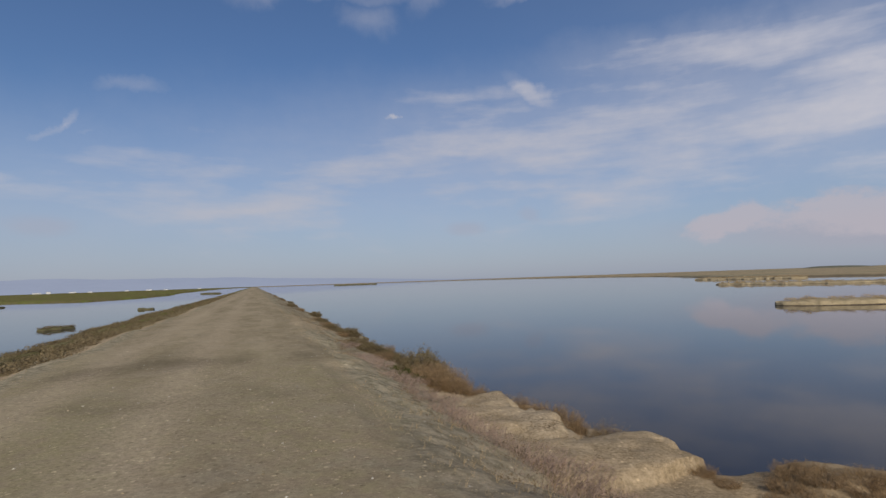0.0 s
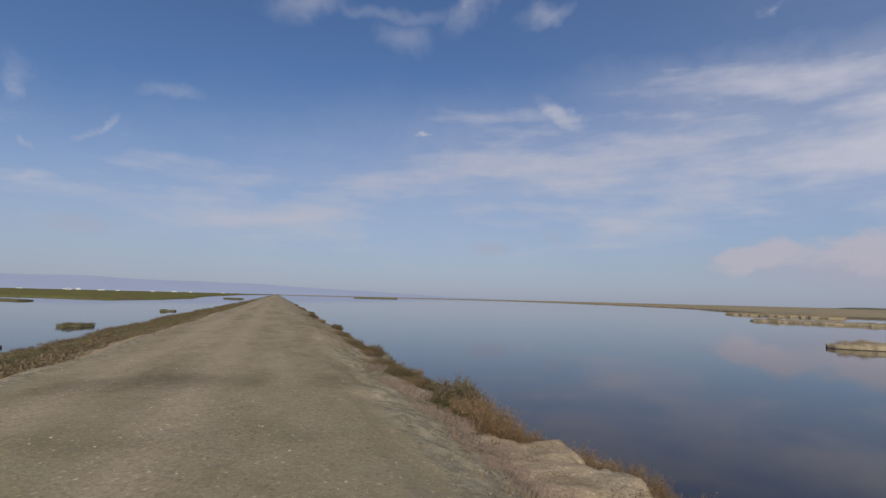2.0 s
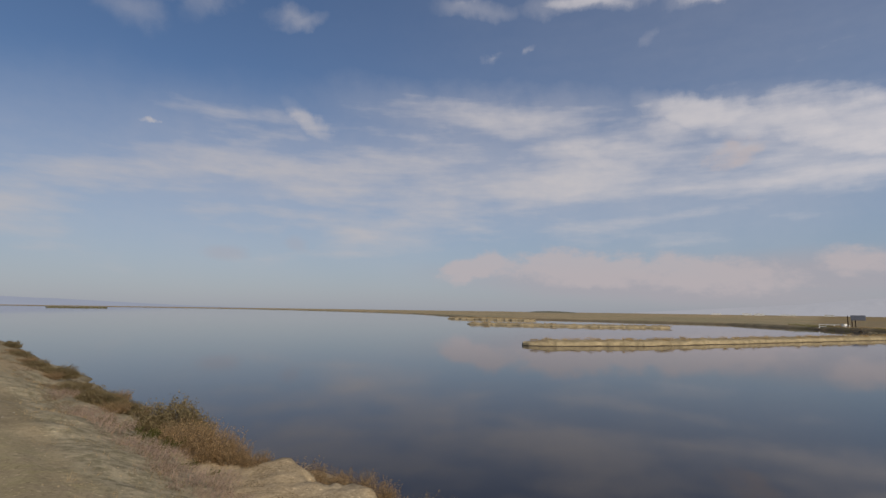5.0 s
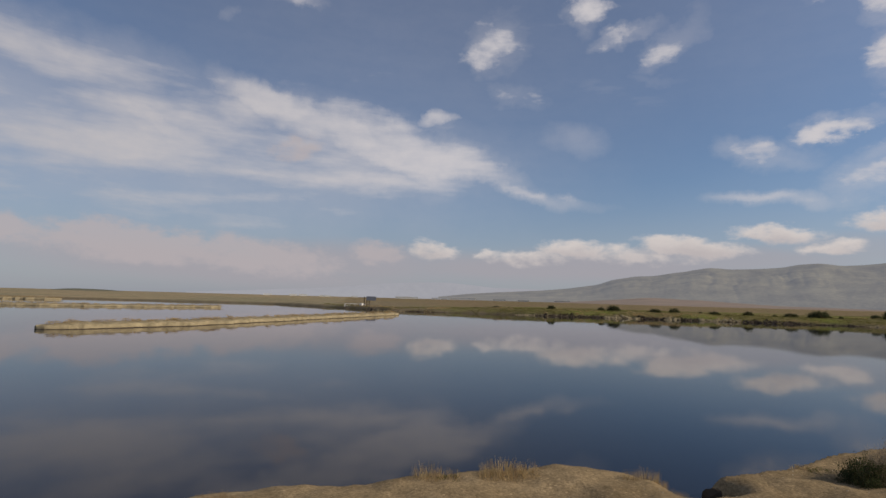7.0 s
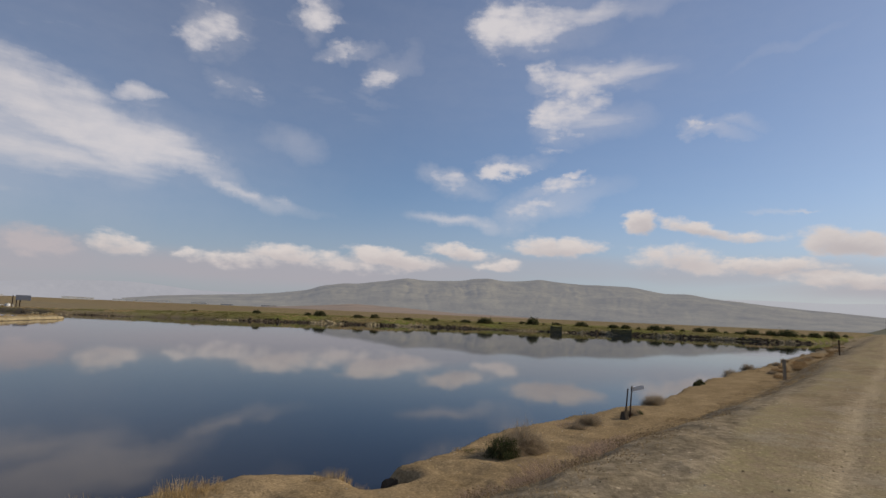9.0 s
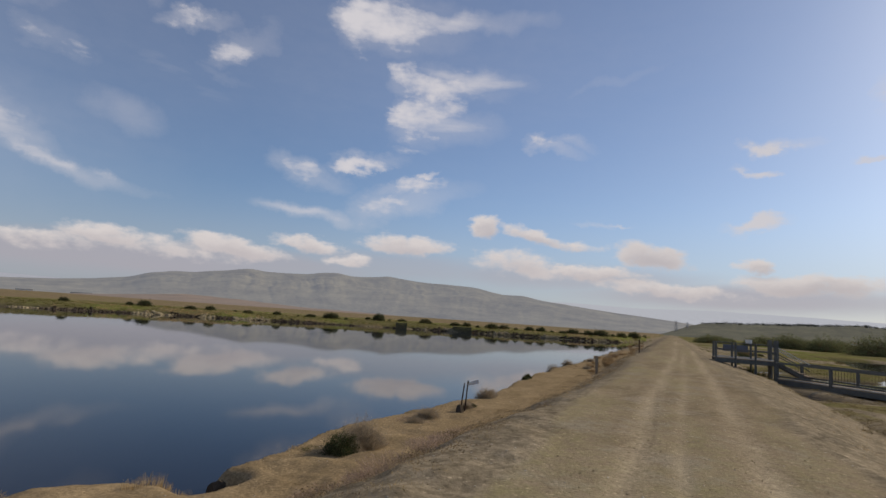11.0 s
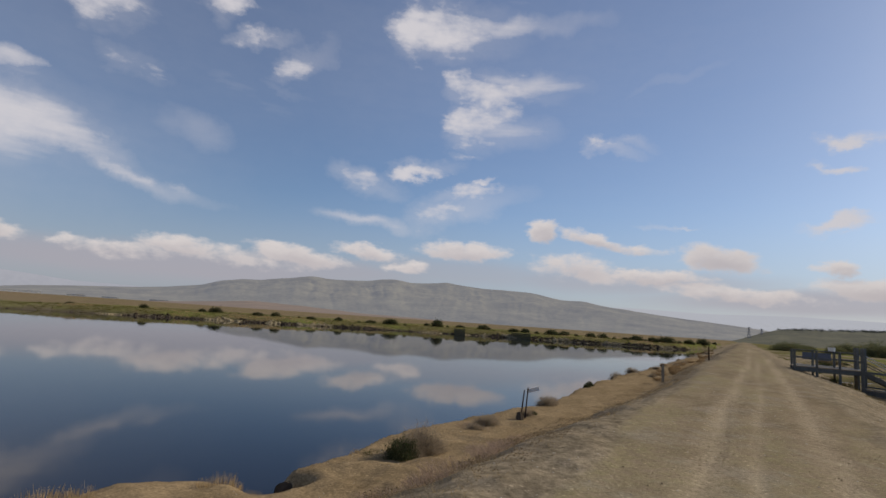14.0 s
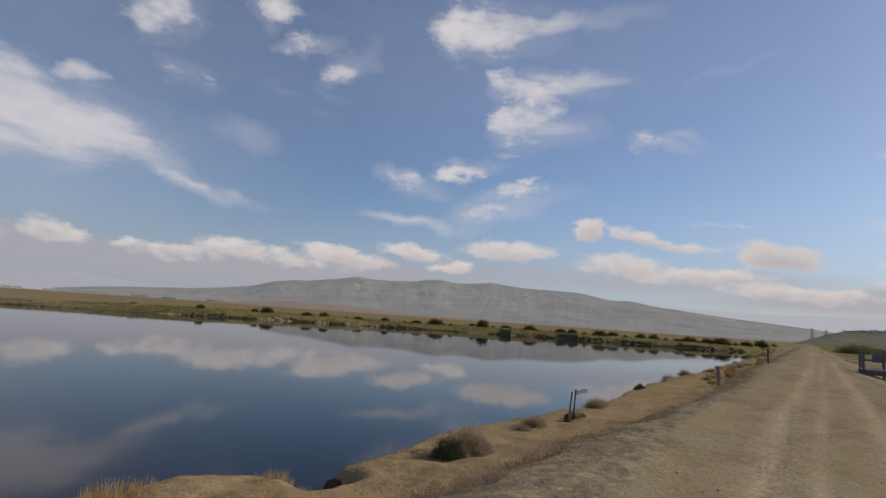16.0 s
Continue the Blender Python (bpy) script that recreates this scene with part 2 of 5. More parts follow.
    colour = mix(calc("MULTIPLY", high, 0.92), colour, lit(CLOUD_HIGH))
    colour = mix(calc("MULTIPLY", low, 0.9), colour, CLOUD_LOW)
    heaped = lit(mix(calc("MULTIPLY", lower, 0.75), CLOUD_TOP, CLOUD_BASE))
    colour = mix(calc("MULTIPLY", dusk, 0.8), colour, CLOUD_DUSK)
    colour = mix(calc("MULTIPLY", heap, 0.95), colour, heaped)
    back = add("ShaderNodeBackground", {"Color": colour, "Strength": 0.1})
    tree.links.new(back.outputs[0], add("ShaderNodeOutputWorld").inputs[0])


SKY_TINT = (0.70, 0.775, 0.90, 1)
HAZE = (3.5, 3.75, 4.7, 1)
CLOUD_HIGH = (6.1, 5.9, 6.2, 1)
CLOUD_LOW = (4.0, 3.8, 4.3, 1)
CLOUD_DUSK = (4.9, 4.5, 4.8, 1)
CLOUD_TOP = (6.6, 6.15, 6.05, 1)
CLOUD_BASE = (4.0, 3.7, 4.0, 1)
build_world()

sun = new("sun", bpy.data.lights.new("sun", "SUN"))
sun.data.energy, sun.data.angle, sun.data.color = 3.6, radians(0.53), (1.0, 0.9, 0.76)
sun.matrix_world = look(TO_SUN * 100, (0, 0, 0))


# ---- materials ----
def material(name, base, rough=0.9, metal=0.0, spread=0.35, scale=1.0, relief=0.3, fine=12.0, specular=0.0, random=0.0, thin=0.0):
    """A surface with stains at one scale, grain at another, and relief."""
    m = bpy.data.materials.new(name)
    m.use_nodes = True
    tree = m.node_tree
    add, calc = nodes_of(tree)
    body = tree.nodes["Principled BSDF"]
    place = add("ShaderNodeTexCoord").outputs["Object"]
    big = add("ShaderNodeTexNoise", {"Vector": place, "Scale": scale, "Detail": 6, "Roughness": 0.6}).outputs["Fac"]
    small = add("ShaderNodeTexNoise", {"Vector": place, "Scale": scale * fine, "Detail": 8, "Roughness": 0.7}).outputs["Fac"]
    both = calc("ADD", calc("MULTIPLY", big, 0.55), calc("MULTIPLY", small, 0.45))
    if random:
        both = calc("ADD", both, calc("MULTIPLY", calc("SUBTRACT", add("ShaderNodeNewGeometry").outputs["Random Per Island"], 0.5), random))
    ramp = add("ShaderNodeMapRange", {"Value": both, "From Min": 0.3, "From Max": 0.7, "To Min": 1 - spread, "To Max": 1 + spread})
    colour = add("ShaderNodeVectorMath", {0: base, 1: ramp.outputs[0]}, operation="MULTIPLY")
    tree.links.new(colour.outputs[0], body.inputs["Base Color"])
    body.inputs["Roughness"].default_value, body.inputs["Metallic"].default_value = rough, metal
    body.inputs["Specular IOR Level"].default_value = specular
    bump = add("ShaderNodeBump", {"Height": both, "Strength": relief, "Distance": 0.02})
    tree.links.new(bump.outputs[0], body.inputs["Normal"])
    if thin:
        # light comes through thin leaves and straw
        leaf = add("ShaderNodeBsdfTranslucent", {"Color": colour.outputs[0]})
        both = add("ShaderNodeMixShader", {0: thin, 1: body.outputs[0], 2: leaf.outputs[0]})
        tree.links.new(both.outputs[0], tree.nodes["Material Output"].inputs["Surface"])
    return m


def ground_material():
    """Bare dirt, worn wheel tracks, pale silt, dry scrub and green marsh, by the zones laid on the ground."""
    m = bpy.data.materials.new("ground")
    m.use_nodes = True
    tree = m.node_tree
    add, calc = nodes_of(tree)
    body = tree.nodes["Principled BSDF"]
    place = add("ShaderNodeTexCoord").outputs["Object"]

    def noise_at(scale, detail=8, rough=0.62):
        return add("ShaderNodeTexNoise", {"Vector": place, "Scale": scale, "Detail": detail, "Roughness": rough}).outputs["Fac"]

    def ramp(value, a, b, c=0.0, d=1.0):
        return add("ShaderNodeMapRange", {"Value": value, "From Min": a, "From Max": b, "To Min": c, "To Max": d}).outputs[0]

    def mix(fac, a, b):
        return add("ShaderNodeMix", {0: fac, 6: a, 7: b}, data_type="RGBA", clamp_factor=True).outputs[2]

    zone = add("ShaderNodeAttribute", attribute_name="zone")
    green_zone = add("ShaderNodeAttribute", attribute_name="cover")
    road, silt, green = add("ShaderNodeSeparateColor", {0: zone.outputs["Color"]}).outputs[:3]
    track, field, wet = add("ShaderNodeSeparateColor", {0: green_zone.outputs["Color"]}).outputs[:3]
    soil = zone.outputs["Alpha"]

    def along_dike(scale, detail, rough, longer):
        """Noise drawn out along whichever dike the place belongs to."""
        made = []
        for turn in (41.2, 19.4):
            m = add("ShaderNodeMapping", {"Vector": place, "Rotation": (0, 0, radians(turn)), "Scale": (1, longer, 1)}, vector_type="TEXTURE").outputs[0]
            made.append(add("ShaderNodeTexNoise", {"Vector": m, "Scale": scale, "Detail": detail, "Roughness": rough}).outputs["Fac"])
        return calc("ADD", calc("MULTIPLY", made[1], soil), calc("MULTIPLY", made[0], calc("SUBTRACT", 1.0, soil)))

    wide, mid = along_dike(0.55, 4, 0.55, 5.0), along_dike(1.6, 5, 0.6, 2.5)
    fine, speck, clump = noise_at(19.0, 6, 0.65), noise_at(85.0, 4), noise_at(4.2, 7, 0.7)
    cell = add("ShaderNodeTexVoronoi", {"Vector": place, "Scale": 26.0}).outputs["Distance"]
    scrub_a = mix(ramp(noise_at(5.0, 6, 0.65), 0.38, 0.62), SCRUB_A[0], SCRUB_A[1])
    scrub = mix(ramp(calc("ADD", calc("MULTIPLY", mid, 0.35), calc("MULTIPLY", noise_at(6.0, 6, 0.65), 0.65)), 0.38, 0.62), SCRUB[0], SCRUB[1])
    scrub = mix(soil, scrub, scrub_a)
    dirt = mix(ramp(calc("ADD", calc("MULTIPLY", mid, 0.4), calc("MULTIPLY", wide, 0.6)), 0.40, 0.60), mix(soil, DIRT_B[0], DIRT[0]), mix(soil, DIRT_B[1], DIRT[1]))
    mossy = calc("MULTIPLY", ramp(calc("ADD", calc("MULTIPLY", clump, 0.5), calc("MULTIPLY", wide, 0.5)), 0.46, 0.60, 0.0, 0.75), ramp(add("ShaderNodeSeparateXYZ", {0: place}).outputs[1], 15.0, 9.0, 0.1, 0.9))
    dirt = mix(mossy, dirt, MOSS)
    stony = ramp(calc("ADD", calc("MULTIPLY", noise_at(0.8, 4, 0.6), 0.6), calc("MULTIPLY", clump, 0.4)), 0.50, 0.60, 0.0, 0.6)
    dirt = mix(calc("MULTIPLY", stony, ramp(soil, 0.0, 1.0, 1.0, 0.4)), dirt, GREY_DIRT)
    dirt = mix(calc("MULTIPLY", track, ramp(fine, 0.3, 0.6, 0.4, 1.0)), dirt, TRACK)
    sand = mix(ramp(calc("ADD", calc("MULTIPLY", mid, 0.5), calc("MULTIPLY", fine, 0.5)), 0.35, 0.65), mix(soil, SILT_B[0], SILT[0]), mix(soil, SILT_B[1], SILT[1]))
    lush = mix(ramp(calc("ADD", calc("MULTIPLY", wide, 0.5), calc("MULTIPLY", mid, 0.5)), 0.36, 0.64), MARSH[0], MARSH[1])
    fresh = ramp(noise_at(0.055, 4, 0.6), 0.50, 0.60, 0.0, 0.8)
    lush = mix(fresh, lush, FRESH)
    colour = mix(ramp(calc("ADD", silt, calc("MULTIPLY", calc("SUBTRACT", fine, 0.5), 0.6)), 0.3, 0.7), scrub, sand)
    colour = mix(ramp(calc("ADD", green, calc("MULTIPLY", calc("SUBTRACT", mid, 0.5), 0.8)), 0.3, 0.7), colour, lush)
    colour = mix(ramp(calc("ADD", road, calc("MULTIPLY", calc("SUBTRACT", fine, 0.5), 0.7)), 0.3, 0.7), colour, dirt)
    colour = mix(ramp(calc("ADD", field, calc("MULTIPLY", calc("SUBTRACT", wide, 0.5), 0.8)), 0.3, 0.7), colour, FIELD)
    colour = mix(calc("MULTIPLY", wet, 0.7), colour, MUD)
    shade = ramp(calc("ADD", calc("MULTIPLY", fine, 0.5), calc("MULTIPLY", speck, 0.5)), 0.3, 0.7, 0.78, 1.20)
    shade = calc("MULTIPLY", shade, ramp(calc("ADD", calc("MULTIPLY", clump, 0.7), calc("MULTIPLY", fine, 0.3)), 0.35, 0.65, 0.82, 1.18))
    # scattered pebbles and crumbs, pale and dark
    for scale in (13.0, 31.0):
        pebble = add("ShaderNodeTexVoronoi", {"Vector": place, "Scale": scale, "Randomness": 1.0})
        chance = add("ShaderNodeSeparateColor", {0: pebble.outputs["Color"]}).outputs[0]
        body_of = ramp(pebble.outputs["Distance"], 0.20, 0.34, 1.0, 0.0)
        tone = calc("SUBTRACT", calc("MULTIPLY", ramp(chance, 0.80, 0.95), 0.55), calc("MULTIPLY", ramp(chance, 0.25, 0.08), 0.26))
        shade = calc("MULTIPLY", shade, calc("ADD", 1.0, calc("MULTIPLY", body_of, tone)))
    colour = add("ShaderNodeVectorMath", {0: colour, 1: shade}, operation="MULTIPLY").outputs[0]
    tree.links.new(colour, body.inputs["Base Color"])
    body.inputs["Roughness"].default_value = 0.95
    body.inputs["Specular IOR Level"].default_value = 0.0
    rise = calc("ADD", calc("MULTIPLY", calc("ADD", fine, calc("MULTIPLY", clump, 0.9)), 0.9), calc("ADD", calc("MULTIPLY", speck, 0.3), calc("MULTIPLY", cell, 0.12)))
    bump = add("ShaderNodeBump", {"Height": rise, "Strength": 0.38, "Distance": 0.04})
    tree.links.new(bump.outputs[0], body.inputs["Normal"])
    return m


DIRT = ((0.262, 0.212, 0.128, 1), (0.392, 0.316, 0.204, 1))
DIRT_B = ((0.222, 0.170, 0.105, 1), (0.350, 0.272, 0.178, 1))
TRACK = (0.42, 0.335, 0.22, 1)
MOSS = (0.222, 0.196, 0.092, 1)
GREY_DIRT = (0.29, 0.245, 0.18, 1)
SILT = ((0.30, 0.225, 0.13, 1), (0.45, 0.36, 0.235, 1))
SILT_B = ((0.205, 0.146, 0.078, 1), (0.345, 0.252, 0.142, 1))
SCRUB = ((0.158, 0.126, 0.082, 1), (0.348, 0.280, 0.186, 1))
SCRUB_A = ((0.215, 0.185, 0.115, 1), (0.385, 0.325, 0.215, 1))
MARSH = ((0.112, 0.104, 0.036, 1), (0.205, 0.168, 0.080, 1))
FRESH = (0.165, 0.180, 0.045, 1)
FIELD = (0.27, 0.195, 0.125, 1)
MUD = (0.10, 0.08, 0.055, 1)


def water_material():
    m = bpy.data.materials.new("still_water")
    m.use_nodes = True
    tree = m.node_tree
    add, calc = nodes_of(tree)
    body = tree.nodes["Principled BSDF"]
    body.inputs["Base Color"].default_value = (0.007, 0.009, 0.019, 1)
    body.inputs["Roughness"].default_value = 0.035
    body.inputs["IOR"].default_value = 1.25
    place = add("ShaderNodeTexCoord").outputs["Object"]
    stretch = add("ShaderNodeMapping", {"Vector": place, "Scale": (0.6, 1.4, 1), "Rotation": (0, 0, 0.6)}).outputs[0]
    swell = add("ShaderNodeTexNoise", {"Vector": stretch, "Scale": 0.35, "Detail": 3, "Roughness": 0.5}).outputs["Fac"]
    bump = add("ShaderNodeBump", {"Height": swell, "Strength": 0.04, "Distance": 0.05})
    tree.links.new(bump.outputs[0], body.inputs["Normal"])
    return m


GROUND = ground_material()
WATER = water_material()
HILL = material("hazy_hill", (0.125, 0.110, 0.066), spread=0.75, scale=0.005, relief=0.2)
# the three farthest ranges: distance haze tints their base colours bluish
FAR_HILL = material("far_hazy_hill", (0.10, 0.11, 0.13), spread=0.15, scale=0.003, relief=0.1)
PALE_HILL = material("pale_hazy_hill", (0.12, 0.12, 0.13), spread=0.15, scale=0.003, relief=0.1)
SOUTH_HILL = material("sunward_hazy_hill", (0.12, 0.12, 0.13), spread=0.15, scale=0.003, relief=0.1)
# nearer slopes in their own colours; emission further down lays haze over them
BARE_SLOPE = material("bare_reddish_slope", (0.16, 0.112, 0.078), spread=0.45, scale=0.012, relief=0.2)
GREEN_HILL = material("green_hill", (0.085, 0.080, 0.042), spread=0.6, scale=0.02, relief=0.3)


# air haze in front of the hills is put in as emission
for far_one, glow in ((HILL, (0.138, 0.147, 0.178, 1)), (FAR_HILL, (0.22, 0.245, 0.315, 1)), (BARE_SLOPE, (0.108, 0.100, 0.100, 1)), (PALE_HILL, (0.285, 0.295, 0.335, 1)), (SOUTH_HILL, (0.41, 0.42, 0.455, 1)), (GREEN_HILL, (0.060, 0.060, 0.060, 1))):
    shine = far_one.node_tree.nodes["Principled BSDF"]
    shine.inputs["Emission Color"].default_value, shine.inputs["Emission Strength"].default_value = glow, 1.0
SILT_BANK = material("dry_reed_bank", (0.31, 0.25, 0.15), spread=0.6, scale=1.6, relief=0.8)


# ---- the lie of the land ----
WATER_Z = -1.5
N_A, N_B = (0.943, 0.332), (0.752, 0.659)      # from each dike's middle towards the pond
EYE_X, EYE_Y = -0.4, 1.6


def lattice(ix, iy, seed):
    v = np.sin(ix * 127.1 + iy * 311.7 + seed * 74.7) * 43758.5453
    return v - np.floor(v)


def bumps(x, y, scale, octaves=4, seed=0):
    """Smooth noise between -1 and 1 at that size in metres."""
    total, size, share = 0.0, 1.0 / scale, 1.0
    for k in range(octaves):
        u, v = x * size, y * size
        i, j = np.floor(u), np.floor(v)
        f, g = u - i, v - j
        f, g = f * f * (3 - 2 * f), g * g * (3 - 2 * g)
        a, b = lattice(i, j, seed + k), lattice(i + 1, j, seed + k)
        c, d = lattice(i, j + 1, seed + k), lattice(i + 1, j + 1, seed + k)
        total = total + share * ((a * (1 - f) + b * f) * (1 - g) + (c * (1 - f) + d * f) * g - 0.5) * 2
        size, share = size * 2.03, share * 0.5
    return total / 1.6


def smooth(v, a, b):
    t = np.clip((v - a) / (b - a), 0, 1)
    return t * t * (3 - 2 * t)


POND_SHORE = np.array([(-17, 1700), (-5, 1500), (4, 1250), (6, 1100), (12, 760), (17.6, 560), (22, 420), (25, 300), (28, 235), (40, 205), (52, 185),
                       (57, 158), (61, 140), (64, 126), (80, 120), (94, 123), (108, 130), (118, 137), (126, 140), (131, 142), (134, 150), (137, 200), (139, 260)])
LAGOON_SHORE = np.array([(-80, 160), (-60, 220), (-46, 262), (-40, 232), (-34, 198), (-30, 235), (-27, 300), (-26, 440), (-24, 640), (-21, 1500)])


def dike_sides(x, y):
    a = N_A[0] * x + N_A[1] * y + 1.3
    b = N_B[0] * x + N_B[1] * y - 0.4
    return a, b


def land(x, y):
    """Height of the ground, and how far each place is road, pale silt, green, wheel track, ploughed field and wet."""
    a, b = dike_sides(x, y)
    u = np.minimum(a, b)
    on_a = smooth(a - b, 1.5, -1.5)                 # nearer to the first dike
    along = np.where(on_a > 0.5, -0.332 * x + 0.943 * y, 0.659 * x - 0.752 * y)
    dx, dy = x - EYE_X, y - EYE_Y
    far = np.hypot(dx, dy)
    bearing = np.degrees(np.arctan2(dx, dy))
    w = bumps(x, y, 3.0, 4, 1)
    along_b = 0.659 * x - 0.752 * y
    u_side = u + 0.35 * w + 0.5 * bumps(x, y, 9.0, 2, 5) - 0.95 * (u > 0) * smooth(u, 4.5, 6.5) * smooth(along_b, 5.6, 3.4) * smooth(along_b, -5.0, -2.0)
    # the pond side: a bank, a low silt shelf, then the water
    shelf = np.interp(u_side, [2.9, 3.4, 4.6, 7.0, 7.5, 9.5], [0, -0.16, -0.88, -1.08, -1.75, -2.6])
    bank_b = np.interp(u_side, [2.1, 2.6, 3.3, 4.1, 4.7, 7.0, 7.5, 9.5], [0, -0.10, -0.44, -0.90, -1.0, -1.10, -1.75, -2.6])
    shelf = shelf * on_a + bank_b * (1 - on_a)
    plain = np.interp(u_side, [3.0, 3.6, 6.7, 8.0, 10], [0, -0.2, -1.42, -2.1, -2.6])
    steep = on_a * smooth(along, 9.0, 13.0)
    pond = shelf * (1 - steep) + plain * steep
    # a raised silt terrace with a cut edge beside the corner
    nick = bumps(x, y, 0.9, 3, 41)
    edge = np.interp(along, [5.2, 5.5, 6.3, 6.85, 7.1, 7.5, 8.2, 9.1, 10.1, 11.2], [6.3, 6.7, 6.95, 6.85, 6.4, 6.15, 6.2, 6.15, 6.05, 5.4]) + 0.10 * nick
    top = -0.85 + 0.14 * smooth(along, 7.3, 6.7) + 0.05 * bumps(x, y, 1.6, 3, 43) + 0.03 * bumps(x, y, 0.35, 2, 44) - 0.05 * np.exp(-((along - 7.3) / 0.25) ** 2) * smooth(u, 4.6, 5.6)
    top = top + 0.05 * np.exp(-(((x - 0.85) / 0.34) ** 2 + ((y - 11.05) / 0.42) ** 2)) + 0.07 * smooth(along, 6.6, 6.1) * smooth(u, 5.3, 6.3)
    crumbled = 0.16 * smooth(u, edge - 0.45, edge - 0.1) * smooth(bumps(x, y, 0.5, 3, 45), 0.0, 0.5)
    fall = 2.0 * smooth(u, edge - 0.04, edge + 0.26)
    terrace = np.where(u < 4.4, np.interp(u + 0.3 * w, [2.5, 3.3, 4.6], [0, -0.22, -0.72]), top - crumbled - fall)
    held = on_a * smooth(along + 0.16 * nick + 0.1 * bumps(x, y, 0.4, 2, 46), 5.25, 5.6) * smooth(along, 11.5, 11.0)
    pond = pond * (1 - held) + np.maximum(terrace, np.minimum(pond, -1.25)) * held
    # a small inlet beyond the terrace's end, and a weedy mound beside it
    pond = pond - 0.8 * smooth(b, 6.2, 6.65) * np.exp(-((along_b - 5.3) / 0.35) ** 2)
    inlet = np.exp(-(((x - 4.0 - 0.35 * (y - 8.0)) / 0.42) ** 2)) * smooth(y, 7.0, 7.7) * smooth(u, 6.0, 6.8)
    pond = pond - 1.1 * inlet
    pond = pond + 0.14 * np.exp(-(((x - 4.55) / 0.55) ** 2 + ((y - 6.35) / 0.45) ** 2))
    # the other side: the first dike falls to a lagoon, the second to a marsh
    ragged = u_side + 1.1 * bumps(x, y, 6.0, 3, 83) * smooth(-u, 4.0, 8.0)
    left_a = np.interp(-ragged, [2.9, 3.3, 7.0, 10.0, 12.0, 15], [0, -0.15, -0.95, -1.35, -1.9, -2.6])
    left_b = np.interp(-u_side, [2.4, 3.2, 6.0, 9.0], [0, -0.2, -1.05, -1.3])
    back = left_a * on_a + left_b * (1 - on_a)
    z = np.where(u > 0, pond, back)
    # distant land
    reach = np.interp(bearing, POND_SHORE[:, 0], POND_SHORE[:, 1]) * (1 + 0.018 * bumps(x, y, 40.0, 3, 7))
    rise = np.interp((far - reach) / np.maximum(reach, 1), [-0.04, 0.0, 0.012, 0.05, 0.2], [-2.6, -1.5, -0.85, -0.15, 0.05])
    low_land = smooth(-bearing, -84, -62)
    rise = np.where(far > reach, np.minimum(rise, 0.05 - 0.85 * low_land), rise)
    rise = rise + (far > reach) * (0.16 * bumps(x, y, 5.0, 3, 63) + 0.25 * bumps(x, y, 26.0, 2, 64)) * smooth(far - reach, 0.3, 3.0) * smooth(far, 500, 300)
    z = np.where((u > 8) , np.maximum(z, rise), z)
    reach_l = np.interp(bearing, LAGOON_SHORE[:, 0], LAGOON_SHORE[:, 1]) * (1 + 0.05 * bumps(x, y, 60.0, 3, 8))
    rise_l = np.interp((far - reach_l) / np.maximum(reach_l, 1), [-0.04, 0.0, 0.01, 0.1], [-2.6, -1.5, -1.05, -0.85])
    strip = smooth(np.abs(far - 480 - 90 * bumps(x, y, 150.0, 3, 9)), 60, 25) * (bearing < -27)
    rise_l = rise_l - strip * 1.2
    lagoon = (u < -8) & (on_a > 0.5) & (bearing > -100) & (bearing < 0)
    z = np.where(lagoon, np.maximum(z, rise_l), z)
    marsh = (u < -6) & ~lagoon
    pool = bumps(x, y, 14.0, 3, 12)
    inward, onward = -0.851 * (x - 24.6) - 0.525 * (y + 56.5), 0.525 * (x - 24.6) - 0.851 * (y + 56.5)
    pond_b = np.maximum(np.abs(inward - 11.5) / 13, np.abs(onward - 40) / 48) + 0.15 * pool
    pond_b = np.minimum(pond_b, np.hypot((x - 18.5) / 3.6, (y + 42.5) / 2.2) + 0.3 * bumps(x, y, 2.5, 3, 13))
    z = np.where(marsh, -1.22 - 0.9 * smooth(pond_b, 1.05, 0.85) + 0.22 * pool - 0.5 * smooth(pool, -0.25, -0.6) + smooth(far, 60, 400) * 0.5, z)
    # roughness
    near = smooth(far, 140, 30)
    road = smooth(np.where(u > 0, 3.1 - 0.9 * (1 - on_a) - u, u + 2.9 - 0.75 * (1 - on_a)) + 0.4 * w, -0.2, 0.6)
    track_a = np.exp(-((a + 1.75) / 0.42) ** 2) + np.exp(-((a - 0.1) / 0.42) ** 2)
    wander = 0.12 * bumps(x, y, 6.0, 2, 51)
    outer = np.interp(along_b, [5, 14, 21, 40, 80], [-0.85, -1.0, -1.17, -1.49, -2.1])
    track_b = np.exp(-((b - outer + wander) / 0.22) ** 2) + 0.6 * np.exp(-((b - outer - 0.95 + wander) / 0.10) ** 2) + 0.9 * np.exp(-((b - outer - 1.62 + 0.12 * bumps(x, y, 5.0, 2, 52)) / 0.20) ** 2)
    line = np.interp(along_b, [3, 6.5, 8.2, 11, 17, 35, 80], [0.72, 0.58, 0.49, 0.52, 0.65, 0.98, 1.4])
    rut = np.exp(-((b - line - 0.05 * bumps(x, y, 1.5, 2, 53)) / 0.055) ** 2)
    track = np.clip(on_a * track_a * 0.7 + (1 - on_a) * track_b * (0.8 + 0.5 * bumps(x, y, 2.2, 3, 54)), 0, 1) * road
    close = smooth(far, 24, 10)
    z = z + held * smooth(u, 4.0, 5.0) * 0.03 * bumps(x, y, 0.3, 3, 26)
